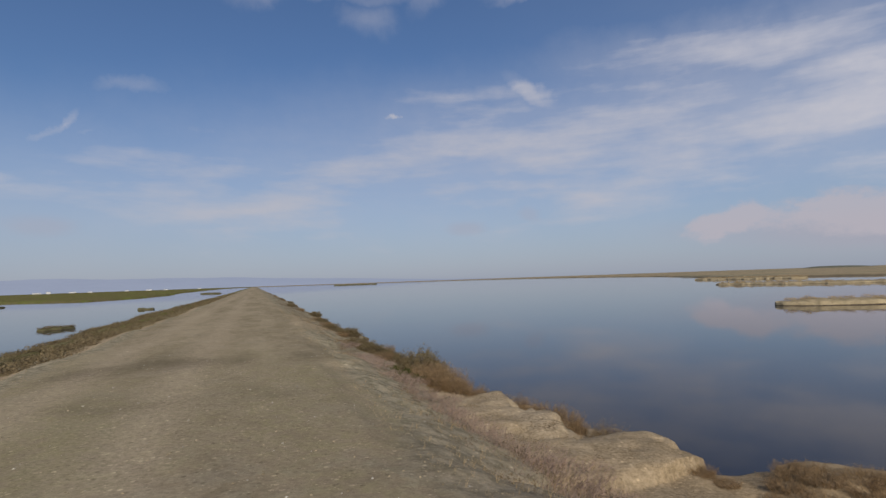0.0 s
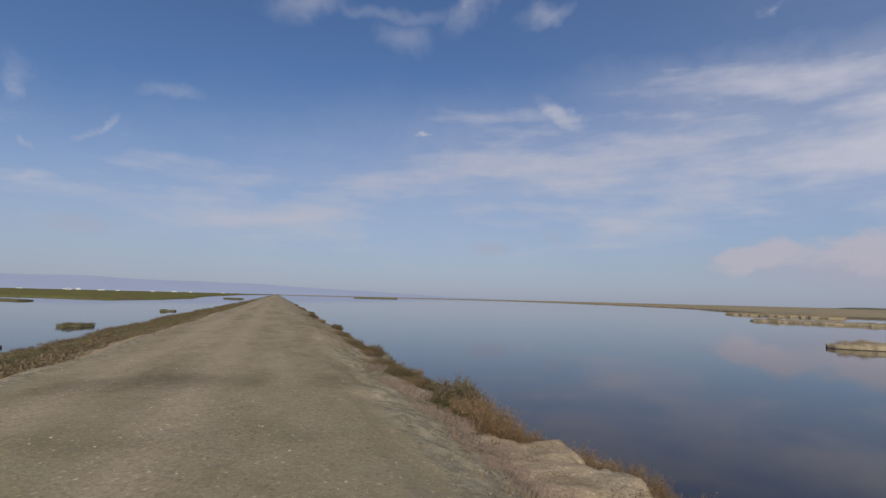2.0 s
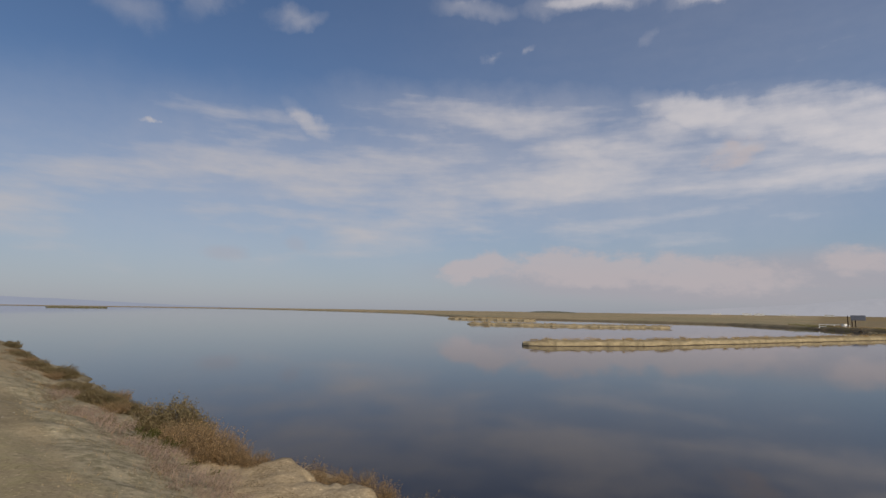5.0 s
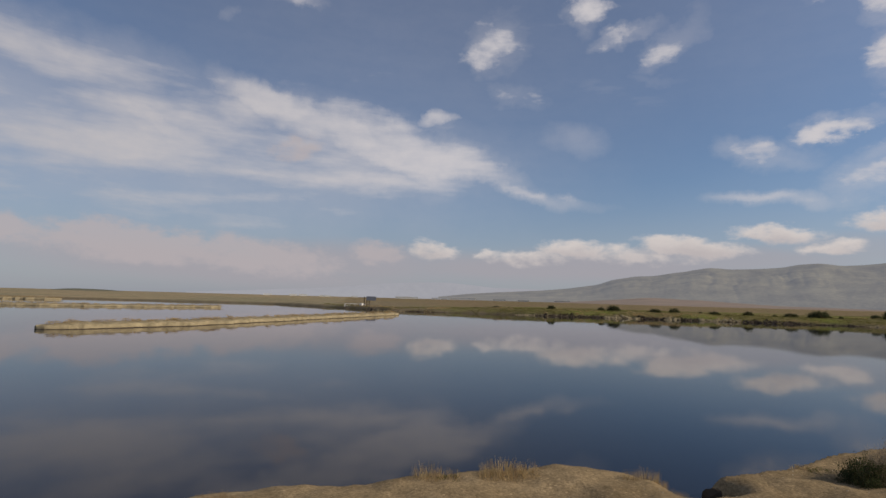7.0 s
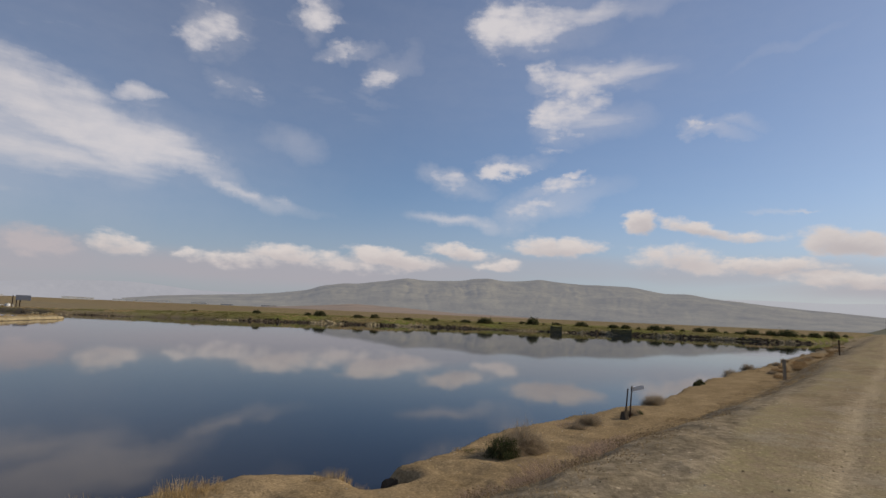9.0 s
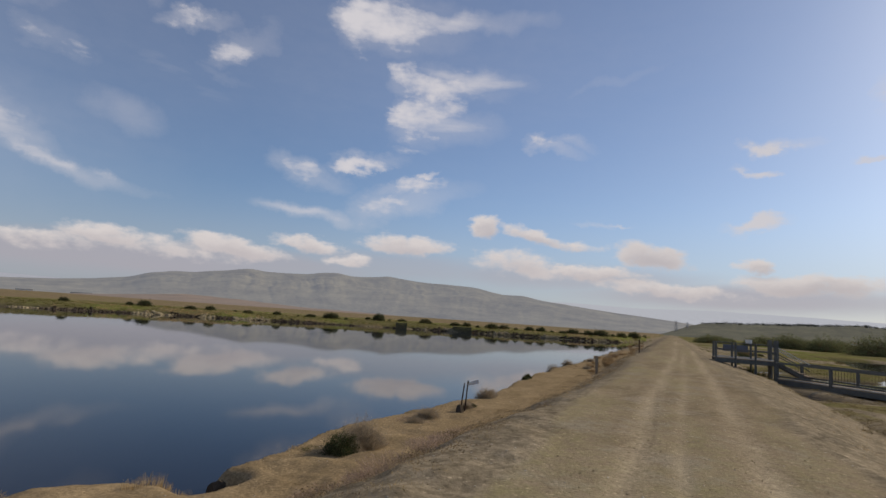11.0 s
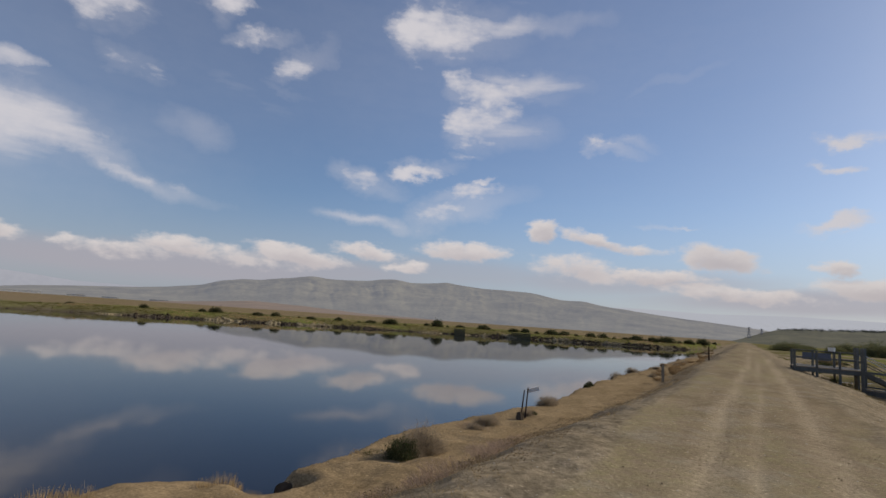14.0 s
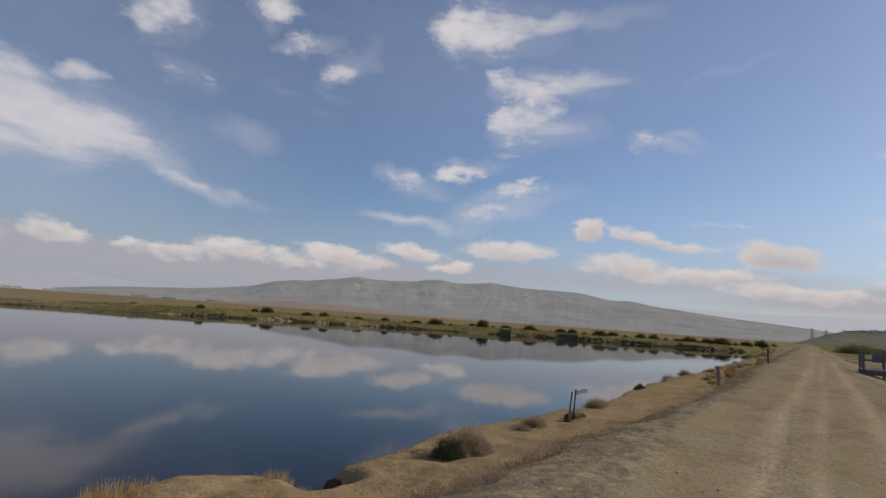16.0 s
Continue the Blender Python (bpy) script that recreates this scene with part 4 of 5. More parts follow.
grove(low_mat, [(-0.75, 9.6, 1.0, 1.2), (-1.0, 10.3, 1.1, 1.2), (-1.35, 11.2, 1.0, 1.2), (-1.8, 12.3, 1.0, 1.1), (-2.2, 13.6, 1.1, 1.1), (-2.7, 15.0, 1.1, 1.0), (-3.3, 16.8, 1.1, 1.0), (-0.3, 9.9, 0.9, 1.0), (-0.1, 8.3, 1.0, 1.1), (0.2, 7.7, 1.0, 1.1), (1.0, 7.0, 1.0, 1.0), (1.4, 6.6, 0.9, 1.0), (2.6, 5.6, 1.0, 1.1), (2.9, 5.2, 1.0, 1.1),
                (0.62, 6.6, 1.1, 0.9), (0.95, 6.2, 1.2, 0.9), (1.25, 5.9, 1.1, 0.8), (1.5, 5.5, 1.0, 0.8), (0.35, 7.1, 0.9, 0.8), (2.2, 5.0, 1.1, 0.9), (2.5, 4.7, 1.2, 0.9), (2.0, 4.6, 1.0, 0.8), (-0.2, 8.9, 0.9, 1.0), (-0.45, 9.4, 0.8, 0.9), (-1.0, 10.9, 0.8, 0.9), (1.75, 6.0, 0.7, 0.7),
                (7.14, -1.48, 1.1, 1.0), (7.3, -1.9, 1.2, 1.1), (7.6, -2.6, 1.1, 1.0), (7.2, -0.8, 1.0, 1.0), (6.9, -1.2, 0.9, 0.9), (13.0, -4.5, 0.9, 1.0),
                (8.2, -2.9, 1.0, 1.0), (8.9, -3.6, 1.0, 1.0), (7.7, -1.6, 0.9, 1.0), (10.3, -4.7, 1.0, 1.0), (7.2, -0.6, 0.8, 1.0), (5.9, 2.4, 0.9, 0.9), (6.4, 1.2, 0.8, 0.9), (4.0, 3.4, 0.9, 0.9), (3.2, 4.6, 0.9, 0.9)])
grove(grey_brush, [(10.3, -2.15, 0.8, 1.5), (10.1, -1.85, 0.65, 1.4), (10.5, -2.5, 0.6, 0.8), (12.6, -4.3, 0.8, 0.55), (13.2, -4.9, 0.9, 0.6), (14.3, -6.7, 0.75, 0.8), (16.6, -8.7, 0.9, 0.7), (17.2, -9.3, 0.9, 0.7), (29.5, -21.6, 1.1, 0.9), (31.8, -24.0, 1.2, 0.9), (33.5, -26.0, 1.2, 0.9), (35.5, -28.6, 1.3, 0.9)])
grove(reed_tuft, [(7.75, 3.75, 0.8, 1.0), (7.95, 3.45, 0.9, 1.0), (8.1, 3.2, 0.7, 0.9), (8.7, 1.75, 0.6, 1.2), (8.75, 1.35, 0.6, 1.0), (8.7, 1.1, 0.7, 1.0), (8.6, 0.75, 0.6, 1.1), (10.6, -0.9, 0.6, 0.7), (10.9, -1.0, 0.5, 0.6), (7.3, 4.6, 1.0, 1.0), (7.5, 4.35, 0.9, 0.9), (8.2, 3.6, 1.0, 1.1), (8.35, 3.3, 0.9, 1.0), (8.05, 3.75, 1.0, 1.1), (8.9, 1.5, 0.9, 1.2), (8.85, 1.15, 0.9, 1.1), (8.8, 0.9, 0.8, 1.2)])
seeded = np.random.default_rng(5)
spots = []
for k in range(34):
    d = 17 + k * 0.9 + seeded.uniform(-1, 1) + 0.10 * k * k
    u = seeded.uniform(4.7, 6.0) - 1.3
    spots.append((N_A[0] * u - 0.332 * d, N_A[1] * u + 0.943 * d, seeded.uniform(0.55, 1.0), seeded.uniform(0.5, 0.8)))
grove([brown_brush[0], round_bush[0], brown_brush[1], brown_brush[2]], spots, "brush along the shore")
spots = []
for k in range(24):
    d = 10 + k * 1.5 + seeded.uniform(-1, 1) + 0.05 * k * k
    u = -seeded.uniform(6.5, 10.2) - 1.3
    spots.append((N_A[0] * u - 0.332 * d, N_A[1] * u + 0.943 * d, seeded.uniform(0.5, 0.9), seeded.uniform(0.35, 0.6)))
grove([round_bush[1], brown_brush[0]], spots, "low bushes along the lagoon")
grove([marsh_bush[0]], [(9.95, -1.62, 0.36, 1.3), (10.2, -1.95, 0.4, 1.4), (14.35, -6.95, 0.34, 1.0), (22.6, -14.7, 0.6, 1.1), (22.1, -14.2, 0.5, 1.0)])
spots = []
for k in range(40):
    d = 34 + k * 1.3 + seeded.uniform(-1, 1) + 0.03 * k * k
    u = seeded.uniform(3.6, 7.4) + 0.4 + max(0, d - 60) * 0.03
    spots.append((N_B[0] * u + 0.659 * d, N_B[1] * u - 0.752 * d, seeded.uniform(0.7, 1.25), seeded.uniform(0.6, 0.85)))
grove([brown_brush[0], grey_brush[0], brown_brush[1]], spots, "brush along the second dike")

FAR_BUSHES = [(73.1, 1.2, 0.9), (75.2, 0.9, 0.9), (80.9, 1.0, 1.1), (82.3, 0.6, 1.2), (85.9, 1.0, 1.2), (87.1, 1.6, 0.9), (89.2, 0.9, 0.7), (91.0, 1.6, 0.9), (92.7, 1.2, 1.0), (95.0, 1.3, 1.1), (96.2, 1.5, 0.8),
              (99.0, 1.1, 1.0), (101.1, 1.4, 0.8), (102.3, 1.7, 0.75), (104.4, 2.2, 0.75), (105.9, 1.4, 1.1), (108.2, 1.1, 1.2), (109.3, 1.7, 1.3), (110.4, 1.1, 1.2), (111.7, 1.6, 0.8), (114.2, 1.9, 0.8), (115.2, 1.0, 1.2)]
FAR_ROW = [(117.3, 1.8, 0.9), (118.5, 1.4, 1.0), (119.7, 1.8, 1.1), (121.2, 2.2, 1.05), (122.5, 1.7, 0.8), (123.7, 1.8, 1.1), (125.1, 1.7, 1.2), (126.3, 1.5, 1.0), (127.4, 1.7, 0.9), (128.5, 1.4, 0.8), (129.5, 2.0, 0.75),
           (130.3, 1.5, 1.1), (131.0, 1.7, 1.2), (132.2, 2.4, 0.8), (133.4, 1.9, 1.25), (134.2, 1.8, 1.1), (135.4, 2.0, 1.0), (136.4, 2.2, 1.0)]


def polar(bearing, far):
    return EYE_X + far * math.sin(radians(bearing)), EYE_Y + far * math.cos(radians(bearing))


spots = []
for bearing, size, tall in FAR_BUSHES + FAR_ROW:
    far = float(np.interp(bearing, POND_SHORE[:, 0], POND_SHORE[:, 1])) + seeded.uniform(9, 15)
    spots.append((*polar(bearing, far), size, tall))
grove(marsh_bush, spots, "bushes on the far bank", 0.1)

# trees and thickets beyond the second dike, with meadow before them
spots = []
for k in range(120):
    bearing = seeded.uniform(142, 170)
    far = seeded.uniform(250, 430)
    if math.sin(bearing * 1.9) > -0.55:
        spots.append((*polar(bearing, far), seeded.uniform(1.3, 3.0), seeded.uniform(0.7, 1.1)))
spots += [(*polar(157.4, 220), 4.2, 1.0), (*polar(154.9, 225), 3.4, 1.0), (*polar(156.0, 215), 4.0, 1.0), (*polar(151.0, 250), 3.6, 1.1), (*polar(148.6, 260), 3.2, 0.9)]
grove(thicket_tree, spots, "thicket beyond the marsh", 0.3)
spots = [(*polar(seeded.uniform(143, 146.5), seeded.uniform(90, 150)), seeded.uniform(1.0, 1.7), seeded.uniform(0.7, 1.0)) for k in range(7)]
spots += [(*polar(seeded.uniform(152, 160), seeded.uniform(90, 150)), seeded.uniform(0.7, 1.3), seeded.uniform(0.5, 0.8)) for k in range(14)]
grove([marsh_bush[0], round_bush[0], marsh_bush[1]], spots, "bushes in the marsh", 0.2)
spots = [(*polar(seeded.uniform(141.4, 144.5), seeded.uniform(60, 150)), seeded.uniform(0.6, 1.3), 0.7) for k in range(12)]
spots += [(25.9, -36.1, 1.6, 1.6), (25.3, -36.6, 1.5, 1.5), (24.9, -37.1, 1.4, 1.4)]
grove(green_brush, spots, "weeds beside the track")


def lone_tree(bearing, far, tall, crown):
    """A tree with a bare tapered trunk, a few limbs and an uneven crown of small leaves."""
    rng = np.random.default_rng(97)
    x, y = polar(bearing, far)
    z = ground_z(x, y)
    root = tagged(new("tree", None), "tall dark green tree with a bare trunk beyond the marsh", "tree")
    root.location = (x, y, z)
    ring = np.arange(8) / 8 * 2 * np.pi
    levels = np.linspace(0, 1, 9)
    bend = 0.25 * np.sin(levels * 3.0)
    wide = 0.28 * (1 - 0.75 * levels)
    trunk = np.stack([bend[:, None] + wide[:, None] * np.cos(ring), wide[:, None] * np.sin(ring), np.repeat((levels * tall * 0.85 - 0.3)[:, None], 8, 1)], -1).reshape(-1, 3)
    sides = [(i * 8 + j, i * 8 + (j + 1) % 8, (i + 1) * 8 + (j + 1) % 8, (i + 1) * 8 + j) for i in range(8) for j in range(8)]
    part_of = new("trunk", quad_mesh("trunk", trunk, sides, DRY_TWIG))
    part_of.parent = root
    v, f, mid = dome(rng, 260, crown, 0.03)
    limbs = tagged(new("limbs", quad_mesh("limbs", v + (0.1, 0, tall - crown * 1.3), f, DRY_TWIG)), kind="stuff")
    limbs.parent = root
    centres = mid[rng.integers(0, 260, 90), -1] * rng.uniform(0.55, 1.0, (90, 1))
    centres[:, 2] = rng.uniform(-0.75, 0.95, 90) * crown * 0.9 * np.sqrt(np.maximum(0.1, 1 - (np.hypot(centres[:, 0], centres[:, 1]) / (1.15 * crown)) ** 2))
    leaves = np.repeat(centres, 90, 0) + rng.normal(0, 0.17 * crown, (8100, 3)) * (1, 1, 0.8)
    v, f = leaves_at(rng, leaves + (0.1, 0, tall - crown * 1.3), 0.12)
    foliage = new("foliage", quad_mesh("foliage", v, f, TREE_LEAF))
    foliage.parent = root


lone_tree(156.2, 235, 13.0, 4.2)


# ---- cover that nobody could count: tufts, weeds, stones ----
def scatter(name, proto, spots, mat, label, category, sink=0.02, level=None):
    """One mesh of many copies of a small shape at rows of x, y, size, turn, tall."""
    v, f = proto
    x, y, size, turn, tall = np.asarray(spots, float).T
    z = (land(x, y)[0] if level is None else level) - sink
    c, s = np.cos(turn)[:, None], np.sin(turn)[:, None]
    vx, vy, vz = v.T
    px = x[:, None] + size[:, None] * (c * vx - s * vy)
    py = y[:, None] + size[:, None] * (s * vx + c * vy)
    pz = z[:, None] + size[:, None] * tall[:, None] * vz
    verts = np.stack([px, py, pz], -1).reshape(-1, 3)
    faces = (np.arange(len(x))[:, None, None] * len(v) + np.asarray(f)[None]).reshape(-1, np.asarray(f).shape[1])
    tagged(new(name, quad_mesh(name, verts, faces, mat)), label, category, kind="stuff")


def strip(rng, n, normal, along_way, u_range, d_range, near_power, offset):
    """Places along a dike: across it by u, along it by d, denser near its start."""
    d = d_range[0] + (d_range[1] - d_range[0]) * rng.uniform(0, 1, n) ** near_power
    u = rng.uniform(*u_range, n) + offset
    return np.stack([normal[0] * u + along_way[0] * d, normal[1] * u + along_way[1] * d], -1)


def with_size(rng, xy, low, high, tall_low=0.7, tall_high=1.2):
    n = len(xy)
    return np.column_stack([xy, rng.uniform(low, high, n), rng.uniform(0, 6.28, n), rng.uniform(tall_low, tall_high, n)])


# leaf colour made paler and greyer to carry the distance haze
HAZY_LEAF = material("hazy_leaf", (0.13, 0.13, 0.10), spread=0.3, scale=0.2, relief=0.0, random=0.4)
rng = np.random.default_rng(11)
WAY_A, WAY_B = (-0.332, 0.943), (0.659, -0.752)
tv, tf, _ = ribbons(rng, 12, 0.05, 0.13, 0.003, 0.8, 0.3, 2)
grass_proto = (tv, tf)
lumps = []
for k in range(30):
    lumps.append(rng.normal(0, 1, 3) * (0.16, 0.16, 0.06) + (0, 0, 0.09))
weed_proto = joined([leaves_at(rng, np.repeat(np.array(lumps), 4, 0) + rng.normal(0, 0.06, (120, 3)), 0.036)])
xy = np.concatenate([strip(rng, 2600, N_A, WAY_A, (2.7, 5.4), (2, 40), 1.6, -1.3), strip(rng, 3400, N_B, WAY_B, (2.5, 4.7), (-2, 45), 1.5, 0.4),
                     strip(rng, 700, N_A, WAY_A, (-4.5, -2.6), (6, 40), 1.3, -1.3), strip(rng, 900, N_B, WAY_B, (-6, -2.6), (6, 50), 1.3, 0.4)])
scatter("dry_grass", grass_proto, with_size(rng, xy, 0.5, 1.3), STRAW, "sparse tufts of short dry grass on the banks", "grass")
sv, sf, _ = ribbons(rng, 26, 0.16, 0.09, 0.0035, 1.6, 0.3, 2)
scrub_proto = (sv, sf)
xy = np.concatenate([strip(rng, 1300, N_A, WAY_A, (3.3, 6.2), (2, 70), 1.5, -1.3), strip(rng, 2000, N_B, WAY_B, (2.7, 4.9), (-1, 80), 1.5, 0.4), strip(rng, 900, N_B, WAY_B, (4.6, 7.4), (34, 130), 1.2, 1.4)])
clump_proto = leaves_at(rng, rng.normal(0, 1, (110, 3)) * (0.13, 0.13, 0.012) + (0, 0, 0.018), 0.011)
scatter("scrub_clump", clump_proto, with_size(rng, xy[rng.uniform(0, 1, len(xy)) < 0.7], 0.5, 1.4, 0.6, 1.4), DRY_TWIG, "small grey-brown clumps of dead weeds on the banks", "scrub")
scatter("dry_scrub", scrub_proto, with_size(rng, xy, 0.5, 1.5, 0.5, 1.2), GREY_TWIG, "low brown dry scrub over the bank", "scrub")
xy = strip(rng, 5200, N_A, WAY_A, (-11.4, -3.6), (3, 160), 1.5, -1.3)
fresh = bumps(xy[:, 0], xy[:, 1], 2.6, 2, 72) > 0.0
BROWN_WEED = material("brown_weed", (0.215, 0.165, 0.092), spread=0.35, scale=5, relief=0.0, random=0.6, thin=0.4)
scatter("dry_weeds", weed_proto, with_size(rng, xy[~fresh], 0.5, 1.5, 0.3, 1.0), BROWN_WEED, "brown dry weeds along the lagoon edge", "scrub")
xy = xy[fresh]
scatter("pickleweed", weed_proto, with_size(rng, xy, 0.5, 1.3, 0.3, 0.9), OLIVE_LEAF, "olive-brown pickleweed along the lagoon edge", "scrub")
b = np.interp(rng.uniform(0, 1, 6500), [0, 1], [57, 137])
d = np.interp(b, POND_SHORE[:, 0], POND_SHORE[:, 1]) + np.abs(rng.normal(0, 1, len(b))) * 9 - 1.0
xy = np.stack([EYE_X + d * np.sin(np.radians(b)), EYE_Y + d * np.cos(np.radians(b))], -1)
pale = bumps(xy[:, 0], xy[:, 1], 7.0, 3, 81) > 0.22
scatter("dry_marsh_grass", weed_proto, with_size(rng, xy[pale], 0.8, 1.6, 0.3, 0.8), STRAW, "pale tan dry grass on the far bank", "grass")
xy = xy[~pale]
scatter("marsh_weeds", weed_proto, with_size(rng, xy, 0.7, 1.4, 0.3, 0.7), MEADOW, "olive marsh weeds on the far bank", "scrub")
b, d = rng.uniform(139.5, 172, 3200), 22 + 130 * rng.uniform(0, 1, 3200) ** 1.3
xy = np.stack([EYE_X + d * np.sin(np.radians(b)), EYE_Y + d * np.cos(np.radians(b))], -1)
side_b = N_B[0] * xy[:, 0] + N_B[1] * xy[:, 1] - 0.4
xy = xy[(side_b < -5.5)]
lush = bumps(xy[:, 0], xy[:, 1], 16.0, 2, 71) + 0.012 * (np.hypot(xy[:, 0], xy[:, 1]) - 60) > 0.0
scatter("marsh_cover", weed_proto, with_size(rng, xy[lush], 0.5, 1.3, 0.3, 0.7), MEADOW, "yellow-green low marsh plants", "scrub")
scatter("marsh_cover", weed_proto, with_size(rng, xy[~lush], 0.5, 1.2, 0.3, 0.7), OLIVE_LEAF, "brown low marsh plants", "scrub")


b = np.concatenate([rng.uniform(141.5, 156.5, 260), rng.normal(149, 1.2, 60)])
d = rng.uniform(1225, 1250, len(b))
crest = np.tan(np.radians(np.interp(b, [141.8, 143, 147, 150, 154, 155.8, 158], [1.4, 1.5, 1.6, 1.72, 1.9, 1.7, 1.4]))) * d - 3.0
xy = np.stack([EYE_X + d * np.sin(np.radians(b)), EYE_Y + d * np.cos(np.radians(b))], -1)
scatter("crest_bushes", weed_proto, with_size(rng, xy, 7, 18, 0.6, 1.3), HAZY_LEAF, "dark hazy bushes along the ridge's crest", "shrub", 0.0, crest)


def stone_shape(seed, squash=0.6):
    bm = bmesh.new()
    bmesh.ops.create_icosphere(bm, subdivisions=1, radius=1.0)
    for v in bm.verts:
        v.co *= 0.75 + 0.45 * noise.noise(v.co * 1.3 + Vector((seed, 0, 0)))
        v.co.z *= squash
    bmesh.ops.triangulate(bm, faces=bm.faces)
    verts = np.array([v.co[:] for v in bm.verts])
    faces = np.array([[v.index for v in f.verts] for f in bm.faces])
    bm.free()
    return verts, faces


STONE = material("pale_stone", (0.46, 0.42, 0.34), spread=0.35, scale=8, relief=0.3, random=0.6)
MUD_STONE = material("dark_mud", (0.075, 0.058, 0.042), spread=0.4, scale=3, relief=0.6, random=0.5)
xy = np.concatenate([strip(rng, 420, N_A, WAY_A, (-3.2, 3.4), (2, 30), 1.4, -1.3), strip(rng, 700, N_B, WAY_B, (-3.4, 3.2), (-1, 30), 1.4, 0.4), strip(rng, 350, N_B, WAY_B, (4.6, 7.0), (-2, 20), 1.2, 0.4)])
scatter("gravel", stone_shape(1), with_size(rng, xy, 0.005, 0.021, 0.4, 0.7), STONE, "loose pale gravel strewn on the dirt road", "gravel", 0.0)
CLOD = material("dirt_clod", (0.31, 0.245, 0.15), spread=0.35, scale=6, relief=0.4, random=0.5)
xy = np.concatenate([strip(rng, 1500, N_A, WAY_A, (-3.4, 4.6), (2, 26), 1.5, -1.3), strip(rng, 700, N_B, WAY_B, (-3.0, 2.6), (-1, 28), 1.5, 0.4), strip(rng, 1800, N_B, WAY_B, (2.4, 5.0), (-1, 28), 1.5, 0.4), strip(rng, 600, N_B, WAY_B, (-5.0, -2.4), (3, 28), 1.5, 0.4), strip(rng, 500, N_B, WAY_B, (5.0, 7.2), (-2, 20), 1.2, 0.4)])
scatter("dirt_clods", stone_shape(7), with_size(rng, xy, 0.005, 0.02, 0.5, 1.0), CLOD, "small crumbled clods of dry dirt", "dirt", -0.002)
b = np.interp(rng.uniform(0, 1, 2600), [0, 1], [62, 136])
d = np.interp(b, POND_SHORE[:, 0], POND_SHORE[:, 1]) - 0.2 + rng.normal(0, 0.45, len(b))
xy = np.stack([EYE_X + d * np.sin(np.radians(b)), EYE_Y + d * np.cos(np.radians(b))], -1)
spots = with_size(rng, xy, 0.12, 0.5, 0.4, 1.0)
broken = bumps(xy[:, 0], xy[:, 1], 4.0, 3, 87)
scatter("mud_edge", stone_shape(4, 0.8), spots[broken < 0.12], MUD_STONE, "dark eroded mud clods along the far shore", "mud", -0.05)
scatter("bank_clods", stone_shape(9, 0.8), spots[broken > 0.2] + (0, 0, 0.05, 0, 0), SILT_BANK, "pale tan clods broken from the far bank", "mud", -0.1)


# ---- islets in the water ----
def islet(name, label, line, width, height, mat, seed, group="", category="islet"):
    """A low mud bank with a cut edge and an uneven top, along a line of places."""
    pts = [Vector((x, y, 0)) for x, y in line]
    way, total = [], 0.0
    for a, b in zip(pts, pts[1:]):
        n = max(6, int((b - a).length / max(0.2, width * 0.1)))
        way += [a.lerp(b, k / n) for k in range(n)]
    way.append(pts[-1])
    verts, faces, prof = [], [], [(-0.5, -0.5), (-0.47, 0.35), (-0.43, 0.75), (-0.3, 0.95), (0, 1.05), (0.3, 0.95), (0.43, 0.75), (0.47, 0.35), (0.5, -0.5)]
    for k, p in enumerate(way):
        ahead = (way[min(k + 1, len(way) - 1)] - way[max(k - 1, 0)]).normalized()
        side = Vector((-ahead.y, ahead.x, 0))
        t = k / (len(way) - 1)
        taper = min(1.0, math.sqrt(max(0.0, 1 - (2 * t - 1) ** 12)) + 0.12)
        for s, h in prof:
            j = noise.noise((p + side * s * width) * min(0.9, 2.2 / width) + Vector((seed, 0, 0)))
            w = width * taper * (1 + (0.7 if width < 2 else 0.35) * noise.noise(p * 0.5 + Vector((seed, 7, s > 0))) + (0.3 if width < 2 else 0.1) * noise.noise(p * 1.7 + Vector((seed, 3, s > 0))))
            verts.append(p + side * s * w + Vector((0, 0, WATER_Z + height * h * (0.95 + (0.5 if width < 2 else 0.26) * j + (0.25 if width < 2 else 0.08) * noise.noise((p + side * s * width) * 2.6)) * (0.5 + 0.5 * taper))))
    m = len(prof)
    for k in range(len(way) - 1):
        faces += [(k * m + j, k * m + j + 1, (k + 1) * m + j + 1, (k + 1) * m + j) for j in range(m - 1)]
    faces += [tuple(range(m))[::-1], tuple(range((len(way) - 1) * m, len(way) * m))]
    body = mesh_thing(name, verts, faces, mat, label, category, group)
    low = [Vector((v.x, v.y, WATER_Z + (v.z - WATER_Z) * 0.2)) for v in verts]
    for k in range(len(way)):
        spine = (verts[k * m] + verts[k * m + m - 1]) / 2
        for j in range(m):
            v = low[k * m + j]
            low[k * m + j] = Vector((spine.x + (v.x - spine.x) * (1.07 if width < 4 else 1.02), spine.y + (v.y - spine.y) * (1.07 if width < 4 else 1.02), v.z))
    mesh_thing("mud_foot", low, faces, MUD_STONE, "dark wet mud foot", parent=body)
    return body


